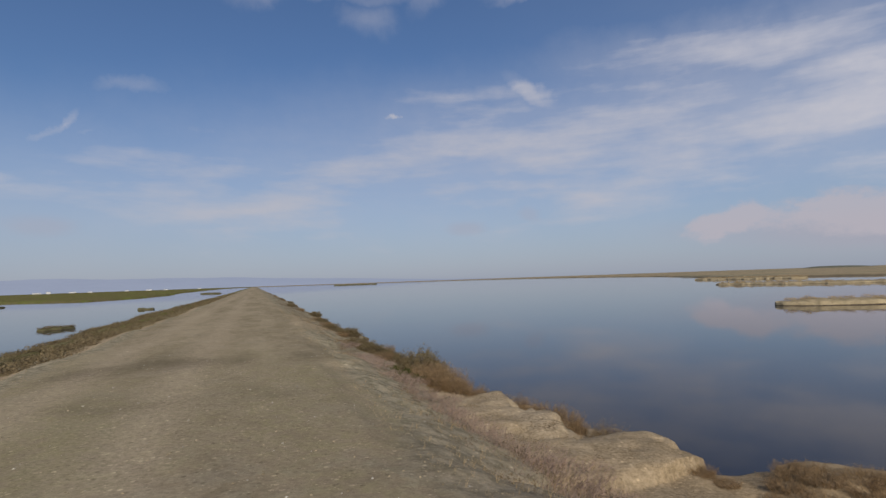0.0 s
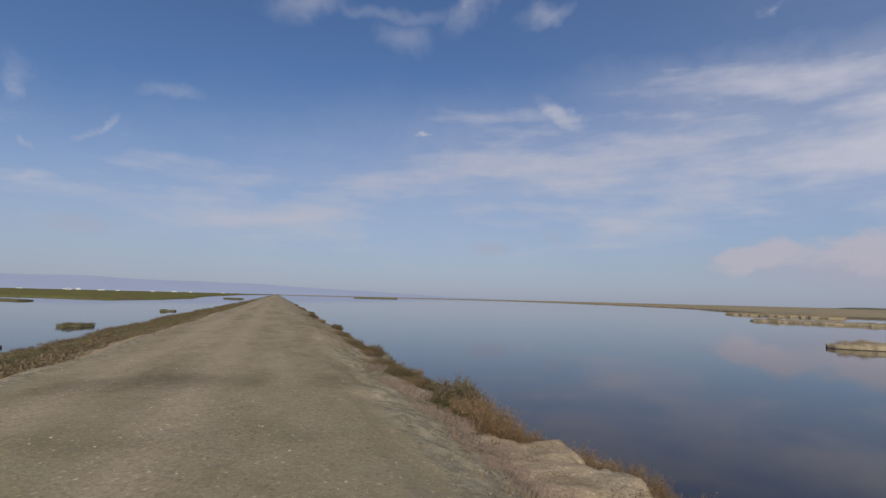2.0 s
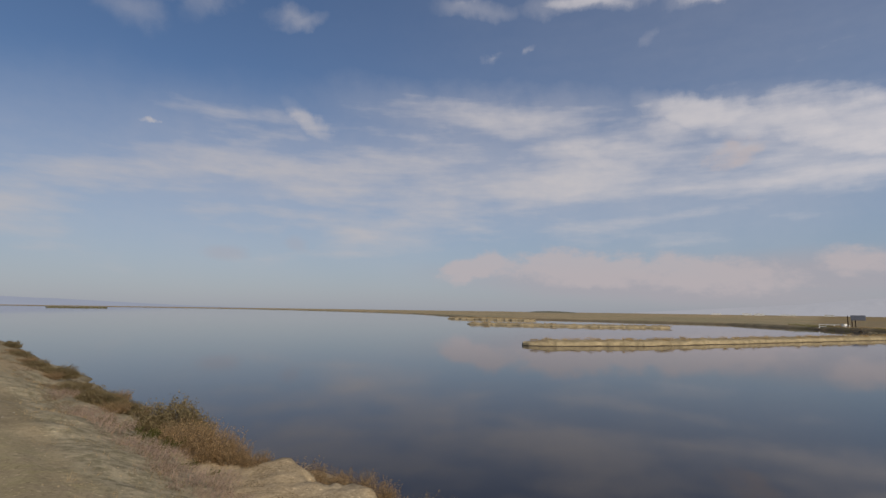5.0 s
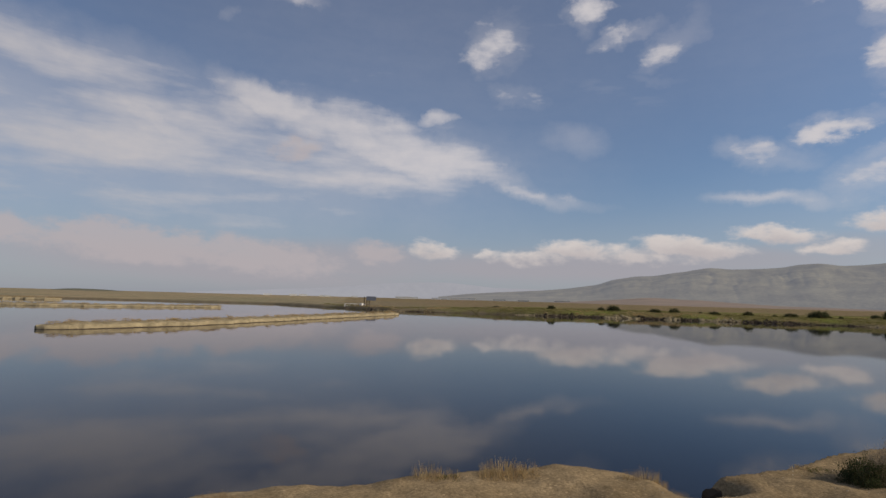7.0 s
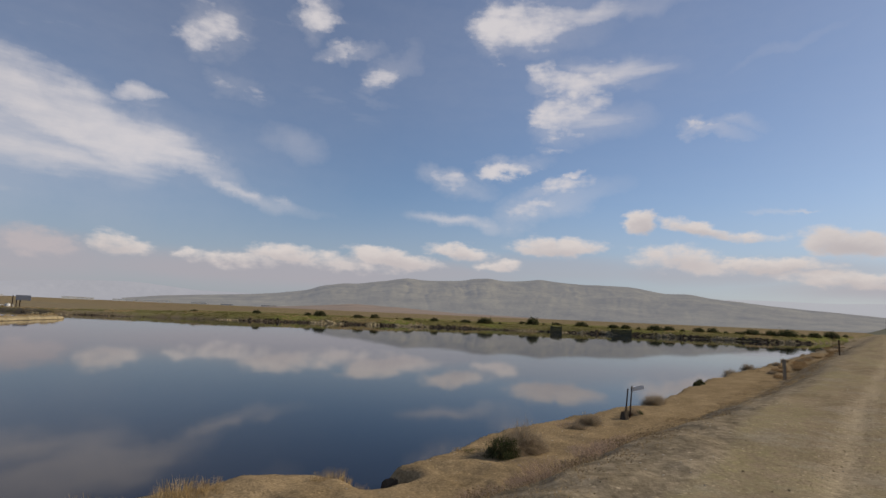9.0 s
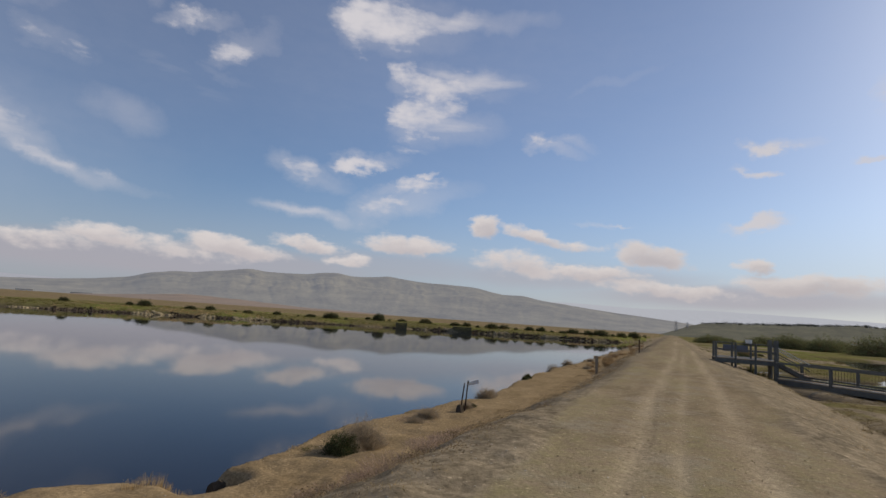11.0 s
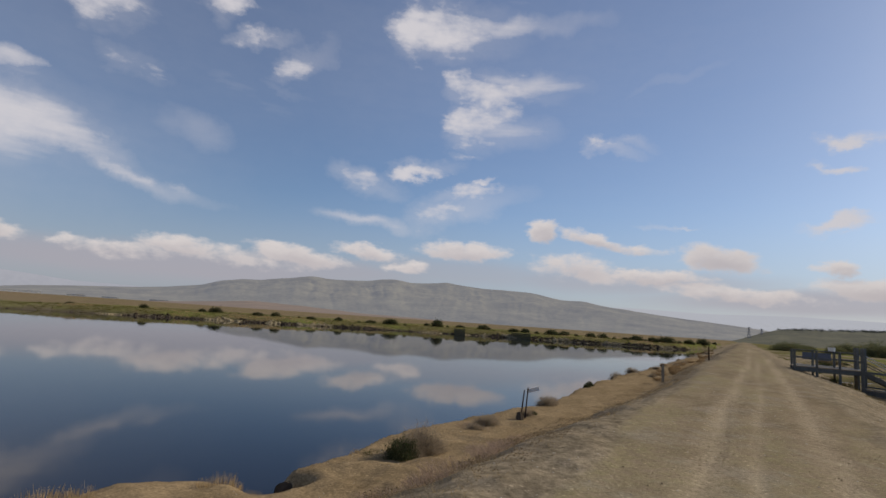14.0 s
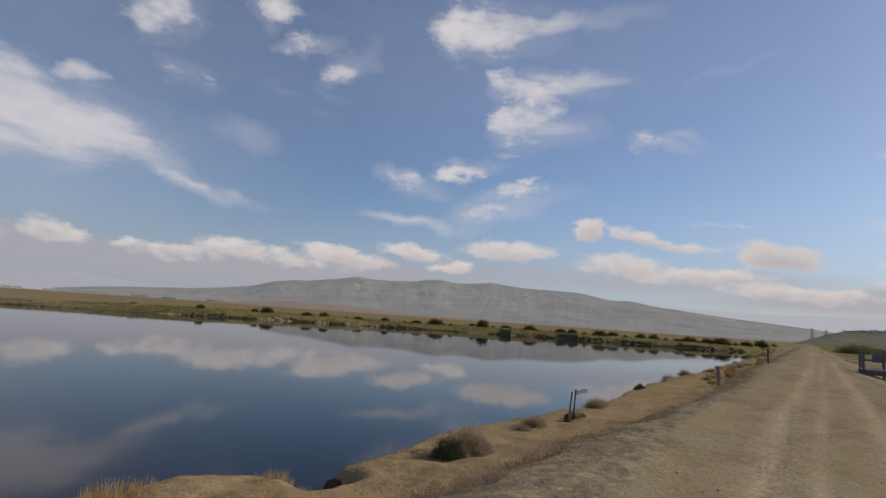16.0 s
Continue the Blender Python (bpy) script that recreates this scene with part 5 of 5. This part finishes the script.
MARSH_CLOD = material("weedy_mud", (0.11, 0.10, 0.05), spread=0.6, scale=2.0, relief=0.8)
# dark mud colour stands for wetness and for shade on the undercut edge
islet("mud_ledge", "wet mud ledge at the foot of the silt shelf, its shaded side painted dark", [(9.2, 0.62), (9.65, 0.2), (10.2, -0.25), (10.75, -0.7)], 0.36, 0.24, MUD_STONE, 11, category="mud")
MARSH_CLOD = material("weedy_mud", (0.11, 0.10, 0.05), spread=0.6, scale=2.0, relief=0.8)
LAGOON_ISLETS = [
    ("small weedy mud islet in the lagoon", [(-33.2, 43.8), (-32.4, 45.0), (-32.0, 46.4)], 1.1, 0.2),
    ("small weedy mud islet near the dike", [(-24.9, 27.3), (-24.2, 28.6)], 1.0, 0.2),
    ("flat weedy mud islet far in the lagoon", [(-114, 128), (-104, 125)], 4.0, 0.4),
    ("small dark mud islet far in the lagoon", [(-47.4, 83.0), (-45.4, 84.2)], 1.2, 0.3),
    ("flat weedy mud islet far in the lagoon", [(-126, 282), (-115, 271)], 6.0, 0.6),
]
SPITS = [
    ("long tan grassy mud spit in the pond", [(27.4, 44.9), (33, 43.4), (40, 42.4), (50, 42.8), (61.5, 43.6), (76, 44.3), (90, 44.6)], 3.4, 0.5, SILT_BANK),
    ("low pale mud bar across the pond", [(58.5, 116), (66, 106.5), (73.5, 99.5), (83, 93), (93, 88)], 5.0, 0.42, SILT_BANK),
    ("low pale mud bar far in the pond", [(89, 189), (97, 172), (106, 158)], 9.0, 0.6, SILT_BANK),
    ("thin dark mud bar far out on the pond", [(-165, 800), (-101, 806)], 14.0, 1.2, MARSH_CLOD),
]
for n, (label, line, wide, tall) in enumerate(LAGOON_ISLETS):
    islet("mud_islet", label, line, wide, tall, MARSH_CLOD, 1 + n, "lagoon islets")
for n, (label, line, wide, tall, mat) in enumerate(SPITS):
    islet("mud_spit", label, line, wide, tall, mat, 6 + n)


def grown_over(name, label, lines, density, size, mat):
    """Low tufts all over the tops of some banks in the water."""
    rows, tops = [], []
    for line, wide, tall in lines:
        for (x0, y0), (x1, y1) in zip(line, line[1:]):
            long = math.hypot(x1 - x0, y1 - y0)
            n = max(6, int(long * wide * density))
            t, off = rng.uniform(0.06, 1, n), rng.uniform(-0.3, 0.3, n) * wide
            rows.append(np.stack([x0 + (x1 - x0) * t - (y1 - y0) / long * off, y0 + (y1 - y0) * t + (x1 - x0) / long * off], -1))
            tops.append(np.full(n, WATER_Z + tall * 0.85))
    scatter(name, weed_proto, with_size(rng, np.concatenate(rows), *size, 0.5, 1.1), mat, label, "grass", 0.0, np.concatenate(tops))


grown_over("spit_grass", "tan dry grass covering the mud spits", [row[1:4] for row in SPITS[:3]], 1.3, (0.7, 1.5), STRAW)
grown_over("islet_weeds", "dark olive weeds covering the lagoon islets", [row[1:4] for row in LAGOON_ISLETS[:2]], 9.0, (0.5, 1.1), BROWN_WEED)


# ---- built things ----
def part(name, bm, mat, parent, label=""):
    mesh = bpy.data.meshes.new(name)
    bm.to_mesh(mesh)
    bm.free()
    mesh.materials.append(mat)
    ob = new(name, mesh)
    ob.parent = parent
    return tagged(ob, label)


def add_box(bm, centre, size, turn=0.0, bevel=0.01):
    m = Matrix.LocRotScale(centre, Euler((0, 0, turn)), size)
    made = bmesh.ops.create_cube(bm, size=1.0, matrix=m)["verts"]
    if bevel:
        edges = list({e for v in made for e in v.link_edges})
        bmesh.ops.bevel(bm, geom=edges, offset=min(bevel, min(size) * 0.3), segments=1, affect="EDGES")
    return bm


def box(centre, size, turn=0.0, bevel=0.01):
    return add_box(bmesh.new(), centre, size, turn, bevel)


def beam(a, b, width, depth, bevel=0.008):
    """A squared timber from a to b."""
    a, b = Vector(a), Vector(b)
    bm = bmesh.new()
    made = bmesh.ops.create_cube(bm, size=1.0)["verts"]
    bmesh.ops.scale(bm, vec=(width, depth, (b - a).length), verts=made)
    bmesh.ops.bevel(bm, geom=list(bm.edges), offset=bevel, segments=1, affect="EDGES")
    turn = (b - a).to_track_quat("Z", "Y" if abs((b - a).normalized().y) < 0.9 else "X").to_matrix().to_4x4()
    bmesh.ops.transform(bm, matrix=Matrix.Translation((a + b) / 2) @ turn, verts=bm.verts)
    return bm


def rod(a, b, r0, r1=None, sides=8):
    a, b = Vector(a), Vector(b)
    bm = bmesh.new()
    bmesh.ops.create_cone(bm, cap_ends=True, segments=sides, radius1=r0, radius2=r0 if r1 is None else r1, depth=(b - a).length)
    bmesh.ops.transform(bm, matrix=Matrix.Translation((a + b) / 2) @ (b - a).to_track_quat("Z", "Y").to_matrix().to_4x4(), verts=bm.verts)
    return bm


DARK_WOOD = material("dark_stained_timber", (0.125, 0.125, 0.112), rough=0.7, spread=0.35, scale=3, relief=0.4, specular=0.2)
WEEDY_WOOD = material("weedy_timber", (0.13, 0.115, 0.07), rough=0.85, spread=0.4, scale=2, relief=0.4)
GREY_WOOD = material("weathered_timber", (0.27, 0.22, 0.16), rough=0.85, spread=0.3, scale=5, relief=0.4)
PALE_RAIL = material("galvanised_rail", (0.50, 0.50, 0.48), rough=0.45, metal=0.6, spread=0.15, scale=4, relief=0.1, specular=0.4)
RUST_STEEL = material("rusted_steel", (0.075, 0.05, 0.038), rough=0.75, metal=0.3, spread=0.4, scale=8, relief=0.3)
WHITE_PAINT = material("white_paint", (0.72, 0.71, 0.68), rough=0.6, spread=0.1, scale=4, relief=0.1, specular=0.3)
BLUE_GREY = material("blue_grey_paint", (0.13, 0.14, 0.17), rough=0.6, spread=0.2, scale=2, relief=0.1, specular=0.3)
PALE_WALL = material("pale_wall", (0.62, 0.61, 0.58), rough=0.8, spread=0.12, scale=0.2, relief=0.1)
GREY_ROOF = material("grey_roof", (0.30, 0.30, 0.31), rough=0.8, spread=0.2, scale=0.2, relief=0.1)

WALKWAY = Vector((-0.9806, 0.1961, 0))     # the boardwalk's way
OUT = Vector((-0.752, -0.659, 0))       # away from the second dike, on its marsh side
BACK = Vector((-0.659, 0.752, 0))       # along the second dike, towards its start


def viewing_deck():
    root = tagged(new("viewing_deck"), "dark-stained timber viewing deck with railings beside the track", "deck")
    start, length, width, top = Vector((26.9, -34.16, 0)), 4.0, 2.6, 0.16
    turn = math.atan2(OUT.y, OUT.x)
    for k in range(25):
        c = start + OUT * (0.08 + k * 0.16) - BACK * (width / 2)
        part("plank", box(c + Vector((0, 0, top)), (0.145, width, 0.045), turn, 0.006), GREY_WOOD, root)
    for k in (0, 1):
        off = -BACK * (width * k)
        part("edge_beam", beam(start + off + Vector((0, 0, top - 0.17)), start + OUT * length + off + Vector((0, 0, top - 0.17)), 0.09, 0.28), DARK_WOOD, root)
        part("toe_rail", beam(start + off + Vector((0, 0, top + 0.08)), start + OUT * length + off + Vector((0, 0, top + 0.08)), 0.05, 0.05), PALE_RAIL, root, "pale galvanised toe rail")
        part("top_rail", beam(start + off + Vector((0, 0, top + 1.12)), start + OUT * length + off + Vector((0, 0, top + 1.12)), 0.14, 0.05), DARK_WOOD, root)
        part("mid_rail", beam(start + off + Vector((0, 0, top + 0.62)), start + OUT * length + off + Vector((0, 0, top + 0.62)), 0.04, 0.09), DARK_WOOD, root)
        for j in range(4):
            p = start + OUT * (0.1 + j * (length - 0.2) / 3) + off
            low = min(ground_z(p.x, p.y) - 0.2, top - 0.4)
            high = top + (1.5 if j == 3 else 1.15)
            wide = 0.24 if j == 3 else 0.12
            part("post", beam(p + Vector((0, 0, low)), p + Vector((0, 0, high)), wide, wide), DARK_WOOD, root)
    # a board on the railing and a lamp-like cap on one post
    p = start + OUT * 1.6 - BACK * width
    part("panel", box(p + Vector((0, 0, top + 0.72)), (1.7, 0.06, 0.5), turn), BLUE_GREY, root, "blue-grey painted panel on the railing")
    p = start + OUT * 2.5 - BACK * width
    part("cap", rod(p + Vector((0, 0, top + 1.15)), p + Vector((0, 0, top + 1.42)), 0.2, 0.24, 12), WHITE_PAINT, root, "white round cap")
    # the stair down to the boardwalk
    foot = start + OUT * (length + 1.9)
    for off in (Vector(), -BACK * width):
        part("stringer", beam(start + OUT * length + off + Vector((0, 0, top - 0.15)), foot + off + Vector((0, 0, -0.95)), 0.07, 0.26), DARK_WOOD, root)
        part("hand_rail", beam(start + OUT * length + off + Vector((0, 0, top + 1.0)), foot + off + Vector((0, 0, 0.15)), 0.06, 0.06), PALE_RAIL, root, "pale galvanised hand rail")
        part("hand_rail", beam(start + OUT * length + off + Vector((0, 0, top + 0.55)), foot + off + Vector((0, 0, -0.3)), 0.06, 0.06), DARK_WOOD, root)
    for k in range(5):
        c = start + OUT * (length + 0.25 + k * 0.42) - BACK * (width / 2)
        part("tread", box(c + Vector((0, 0, top - 0.17 * (k + 1))), (0.36, width - 0.1, 0.05), turn, 0.008), GREY_WOOD, root)


def boardwalk():
    root = tagged(new("boardwalk"), "long dark timber boardwalk with barred railing over marsh", "boardwalk")
    end = Vector((23.8, -36.5, 0))
    aside = Vector((-0.1961, -0.9806, 0))
    length, width, top = 20.0, 2.2, -0.98
    turn = math.atan2(WALKWAY.y, WALKWAY.x)
    for k in range(int(length / 0.2)):
        part("plank", box(end + WALKWAY * (0.1 + k * 0.2) + aside * (width / 2) + Vector((0, 0, top)), (0.185, width, 0.045), turn, 0.0), GREY_WOOD, root)
    for off in (Vector(), aside * width):
        a, b = end + off, end + off + WALKWAY * length
        up = lambda z: Vector((0, 0, top + z))
        part("edge_beam", beam(a + up(-0.18), b + up(-0.18), 0.1, 0.3), DARK_WOOD, root)
        part("toe_rail", beam(a + up(0.07), b + up(0.07), 0.05, 0.05), PALE_RAIL, root, "pale galvanised toe rail")
        part("top_rail", beam(a + up(1.1), b + up(1.1), 0.05, 0.14), DARK_WOOD, root)
        part("bottom_rail", beam(a + up(0.2), b + up(0.2), 0.04, 0.1), DARK_WOOD, root)
        for k in range(6):
            p = a + WALKWAY * (k * length / 5)
            low = min(ground_z(p.x, p.y) - 0.2, top - 0.4)
            part("post", beam(Vector((p.x, p.y, low)), p + up(1.16), 0.16, 0.16), DARK_WOOD, root)
        for k in range(int(length / 0.2)):
            p = a + WALKWAY * (0.1 + k * 0.2)
            part("bar", rod(p + up(0.22), p + up(1.08), 0.006, sides=4), RUST_STEEL, root)


viewing_deck()
boardwalk()


def gauge_sign():
    x, y = 13.9, -6.25
    z = ground_z(x, y)
    root = tagged(new("leaning_sign"), "two leaning thin stakes with a small white board at the shore", "sign")
    tips = []
    for dx, dy, lean, tall in ((0, 0, 0.16, 0.8), (0.02, -0.16, 0.12, 0.88)):
        a = Vector((x + dx, y + dy, z - 0.3))
        tips.append(a + Vector((lean * 0.5, -lean, tall + 0.3)))
        part("stake", rod(a, tips[-1], 0.022, 0.018), RUST_STEEL, root)
    c = tips[1] + Vector((-0.06, -0.13, -0.06))
    m = Matrix.LocRotScale(c, Euler((0.0, 0.3, radians(62))), (0.36, 0.025, 0.11))
    bm = bmesh.new()
    bmesh.ops.create_cube(bm, size=1.0, matrix=m)
    part("board", bm, WHITE_PAINT, root, "small white tilted board")
    part("footing", rod(Vector((x - 0.15, y + 0.05, z - 0.1)), Vector((x + 0.02, y, z + 0.16)), 0.15, 0.08), MUD_STONE, root, "dark lump of mud at the foot")


gauge_sign()


def marker_post(x, y, tall, wide, mat, label):
    z = ground_z(x, y)
    bm = beam((x, y, z - 0.4), (x + 0.03, y, z + tall), wide, wide, 0.012)
    mesh = bpy.data.meshes.new("post")
    bm.to_mesh(mesh)
    bm.free()
    mesh.materials.append(mat)
    tagged(new("post", mesh), label, "post")


marker_post(23.5, -20.0, 1.05, 0.12, GREY_WOOD, "short weathered wooden post on the bank")
marker_post(38.8, -39.0, 1.35, 0.09, RUST_STEEL, "thin dark steel post beside the track")


def pump_station():
    x, y = polar(61.2, 148)
    root = tagged(new("water_gate"), "small water control gate with white railings and dark poles", "water gate")
    zero = Vector((x, y, WATER_Z))
    side = Vector((math.cos(radians(61.2)), -math.sin(radians(61.2)), 0))
    turn = math.atan2(side.y, side.x)
    part("platform", box(zero - side * 2.3 + Vector((0, 0, 0.25)), (6.0, 1.4, 0.16), turn), GREY_WOOD, root)
    for k in range(5):
        p = zero - side * (5.0 - k * 1.35)
        part("post", rod(p + Vector((0, 0, -0.6)), p + Vector((0, 0, 1.15)), 0.05), WHITE_PAINT, root)
    for h in (0.7, 1.15):
        part("rail", rod(zero - side * 5.0 + Vector((0, 0, h)), zero + side * 0.4 + Vector((0, 0, h)), 0.05), WHITE_PAINT, root, "white painted rail")
    for k, tall in ((0.2, 3.2), (0.9, 3.3), (1.5, 2.8)):
        part("pole", rod(zero + side * k + Vector((0, 0, -0.8)), zero + side * k + Vector((0, 0, tall)), 0.1), RUST_STEEL, root)
    part("gate_box", box(zero + side * 2.0 + Vector((0, 0, 2.75)), (2.6, 1.2, 1.1), turn, 0.04), BLUE_GREY, root, "dark blue-grey box on poles")
    part("white_tank", rod(zero - side * 0.5 + Vector((0, 0, 0.3)), zero - side * 0.5 + Vector((0, 0, 1.4)), 0.45, sides=14), WHITE_PAINT, root)


pump_station()


def culvert(bearing, wide, tall):
    far = float(np.interp(bearing, POND_SHORE[:, 0], POND_SHORE[:, 1])) - 1.2
    x, y = polar(bearing, far)
    root = tagged(new("sluice_box"), "weathered greenish timber sluice box at the far shore", "sluice box")
    turn = -radians(bearing)
    way = Vector((math.sin(radians(bearing)), math.cos(radians(bearing)), 0))
    side = Vector((way.y, -way.x, 0))
    zero = Vector((x, y, WATER_Z))
    for k in range(6):
        part("board", box(zero + Vector((0, 0, 0.1 + k * tall / 6)), (wide, 0.12, tall / 6 - 0.03), turn), WEEDY_WOOD, root)
    for k in (-1, 1):
        part("side_wall", box(zero + side * (k * wide / 2) + way * 0.9 + Vector((0, 0, tall / 2 - 0.2)), (0.14, 1.9, tall + 0.2), turn), WEEDY_WOOD, root)
        part("post", beam(zero + side * (k * wide / 2) + Vector((0, 0, -0.9)), zero + side * (k * wide / 2) + Vector((0, 0, tall + 0.25)), 0.2, 0.2), WEEDY_WOOD, root)
    part("cover", box(zero + way * 0.9 + Vector((0, 0, tall)), (wide + 0.2, 2.1, 0.1), turn), WEEDY_WOOD, root)


culvert(111.7, 2.4, 1.3)
culvert(118.1, 4.4, 1.25)


def building(x, y, wide, deep, tall, turn, label):
    root = tagged(new("warehouse"), label, "building", "far white buildings")
    zero = Vector((x, y, -0.8))
    wall = part("wall", box(zero + Vector((0, 0, tall / 2)), (wide, deep, tall), turn, 0.0), PALE_WALL, root)
    part("roof", box(zero + Vector((0, 0, tall + 0.3)), (wide + 1, deep + 1, 0.7), turn, 0.1), PALE_WALL, root)
    a = Vector((math.cos(turn), math.sin(turn), 0))
    b = Vector((-a.y, a.x, 0))
    for k in range(max(2, int(wide / 14))):
        p = zero + a * (-wide / 2 + (k + 0.5) * 14) - b * (deep / 2 + 0.1)
        if abs((p - zero).dot(a)) < wide / 2 - 3:
            part("window", box(p + Vector((0, 0, tall * 0.55)), (4, 0.25, tall * 0.14), turn, 0.0), BLUE_GREY, wall)


BUILDINGS = [(-40.5, 34, 6), (-37.2, 60, 9), (-36.4, 30, 15), (-34.7, 50, 8), (-33.4, 34, 6), (-30.6, 30, 7), (-28.8, 46, 8), (-27.4, 30, 6), (-24.5, 26, 5),
             (51.5, 40, 7), (54.0, 36, 9), (55.0, 40, 9), (57.2, 60, 6), (60.2, 36, 7), (65.4, 90, 11), (66.2, 70, 10), (68.8, 50, 9), (71.0, 100, 10), (72.4, 60, 12), (75.5, 70, 9), (78.0, 60, 8), (82.0, 80, 10), (89.5, 50, 8)]
for bearing, wide, tall in BUILDINGS:
    far = 2500 if bearing < 0 else 2300
    building(*polar(bearing, far), wide * (0.45 if bearing < 0 else 0.8), 24, tall * (0.42 if bearing < 0 else 0.7), -radians(bearing), "far white warehouse beyond the marsh")


def pylon(bearing, far, tall):
    x, y = polar(bearing, far)
    root = tagged(new("pylon"), "far steel lattice power pylon on the ridge", "pylon", "far pylons")
    zero, foot, neck = Vector((x, y, -2)), 3.0, 0.6
    corners = [Vector((sx, sy, 0)) for sx, sy in ((1, 1), (-1, 1), (-1, -1), (1, -1))]
    for c in corners:
        part("leg", rod(zero + c * foot, zero + c * neck + Vector((0, 0, tall)), 0.3, 0.2, 4), GREY_ROOF, root)
    for k in range(6):
        t0, t1 = k / 6, (k + 1) / 6
        for c, d in zip(corners, corners[1:] + corners[:1]):
            part("brace", rod(zero + c * (foot + (neck - foot) * t0) + Vector((0, 0, tall * t0)), zero + d * (foot + (neck - foot) * t1) + Vector((0, 0, tall * t1)), 0.14, sides=4), GREY_ROOF, root)
    for h in (0.72, 0.84, 0.96):
        part("arm", rod(zero + Vector((-5, 0, tall * h)), zero + Vector((5, 0, tall * h)), 0.22, sides=4), GREY_ROOF, root)


pylon(139.2, 1150, 30)
pylon(140.2, 1180, 29)
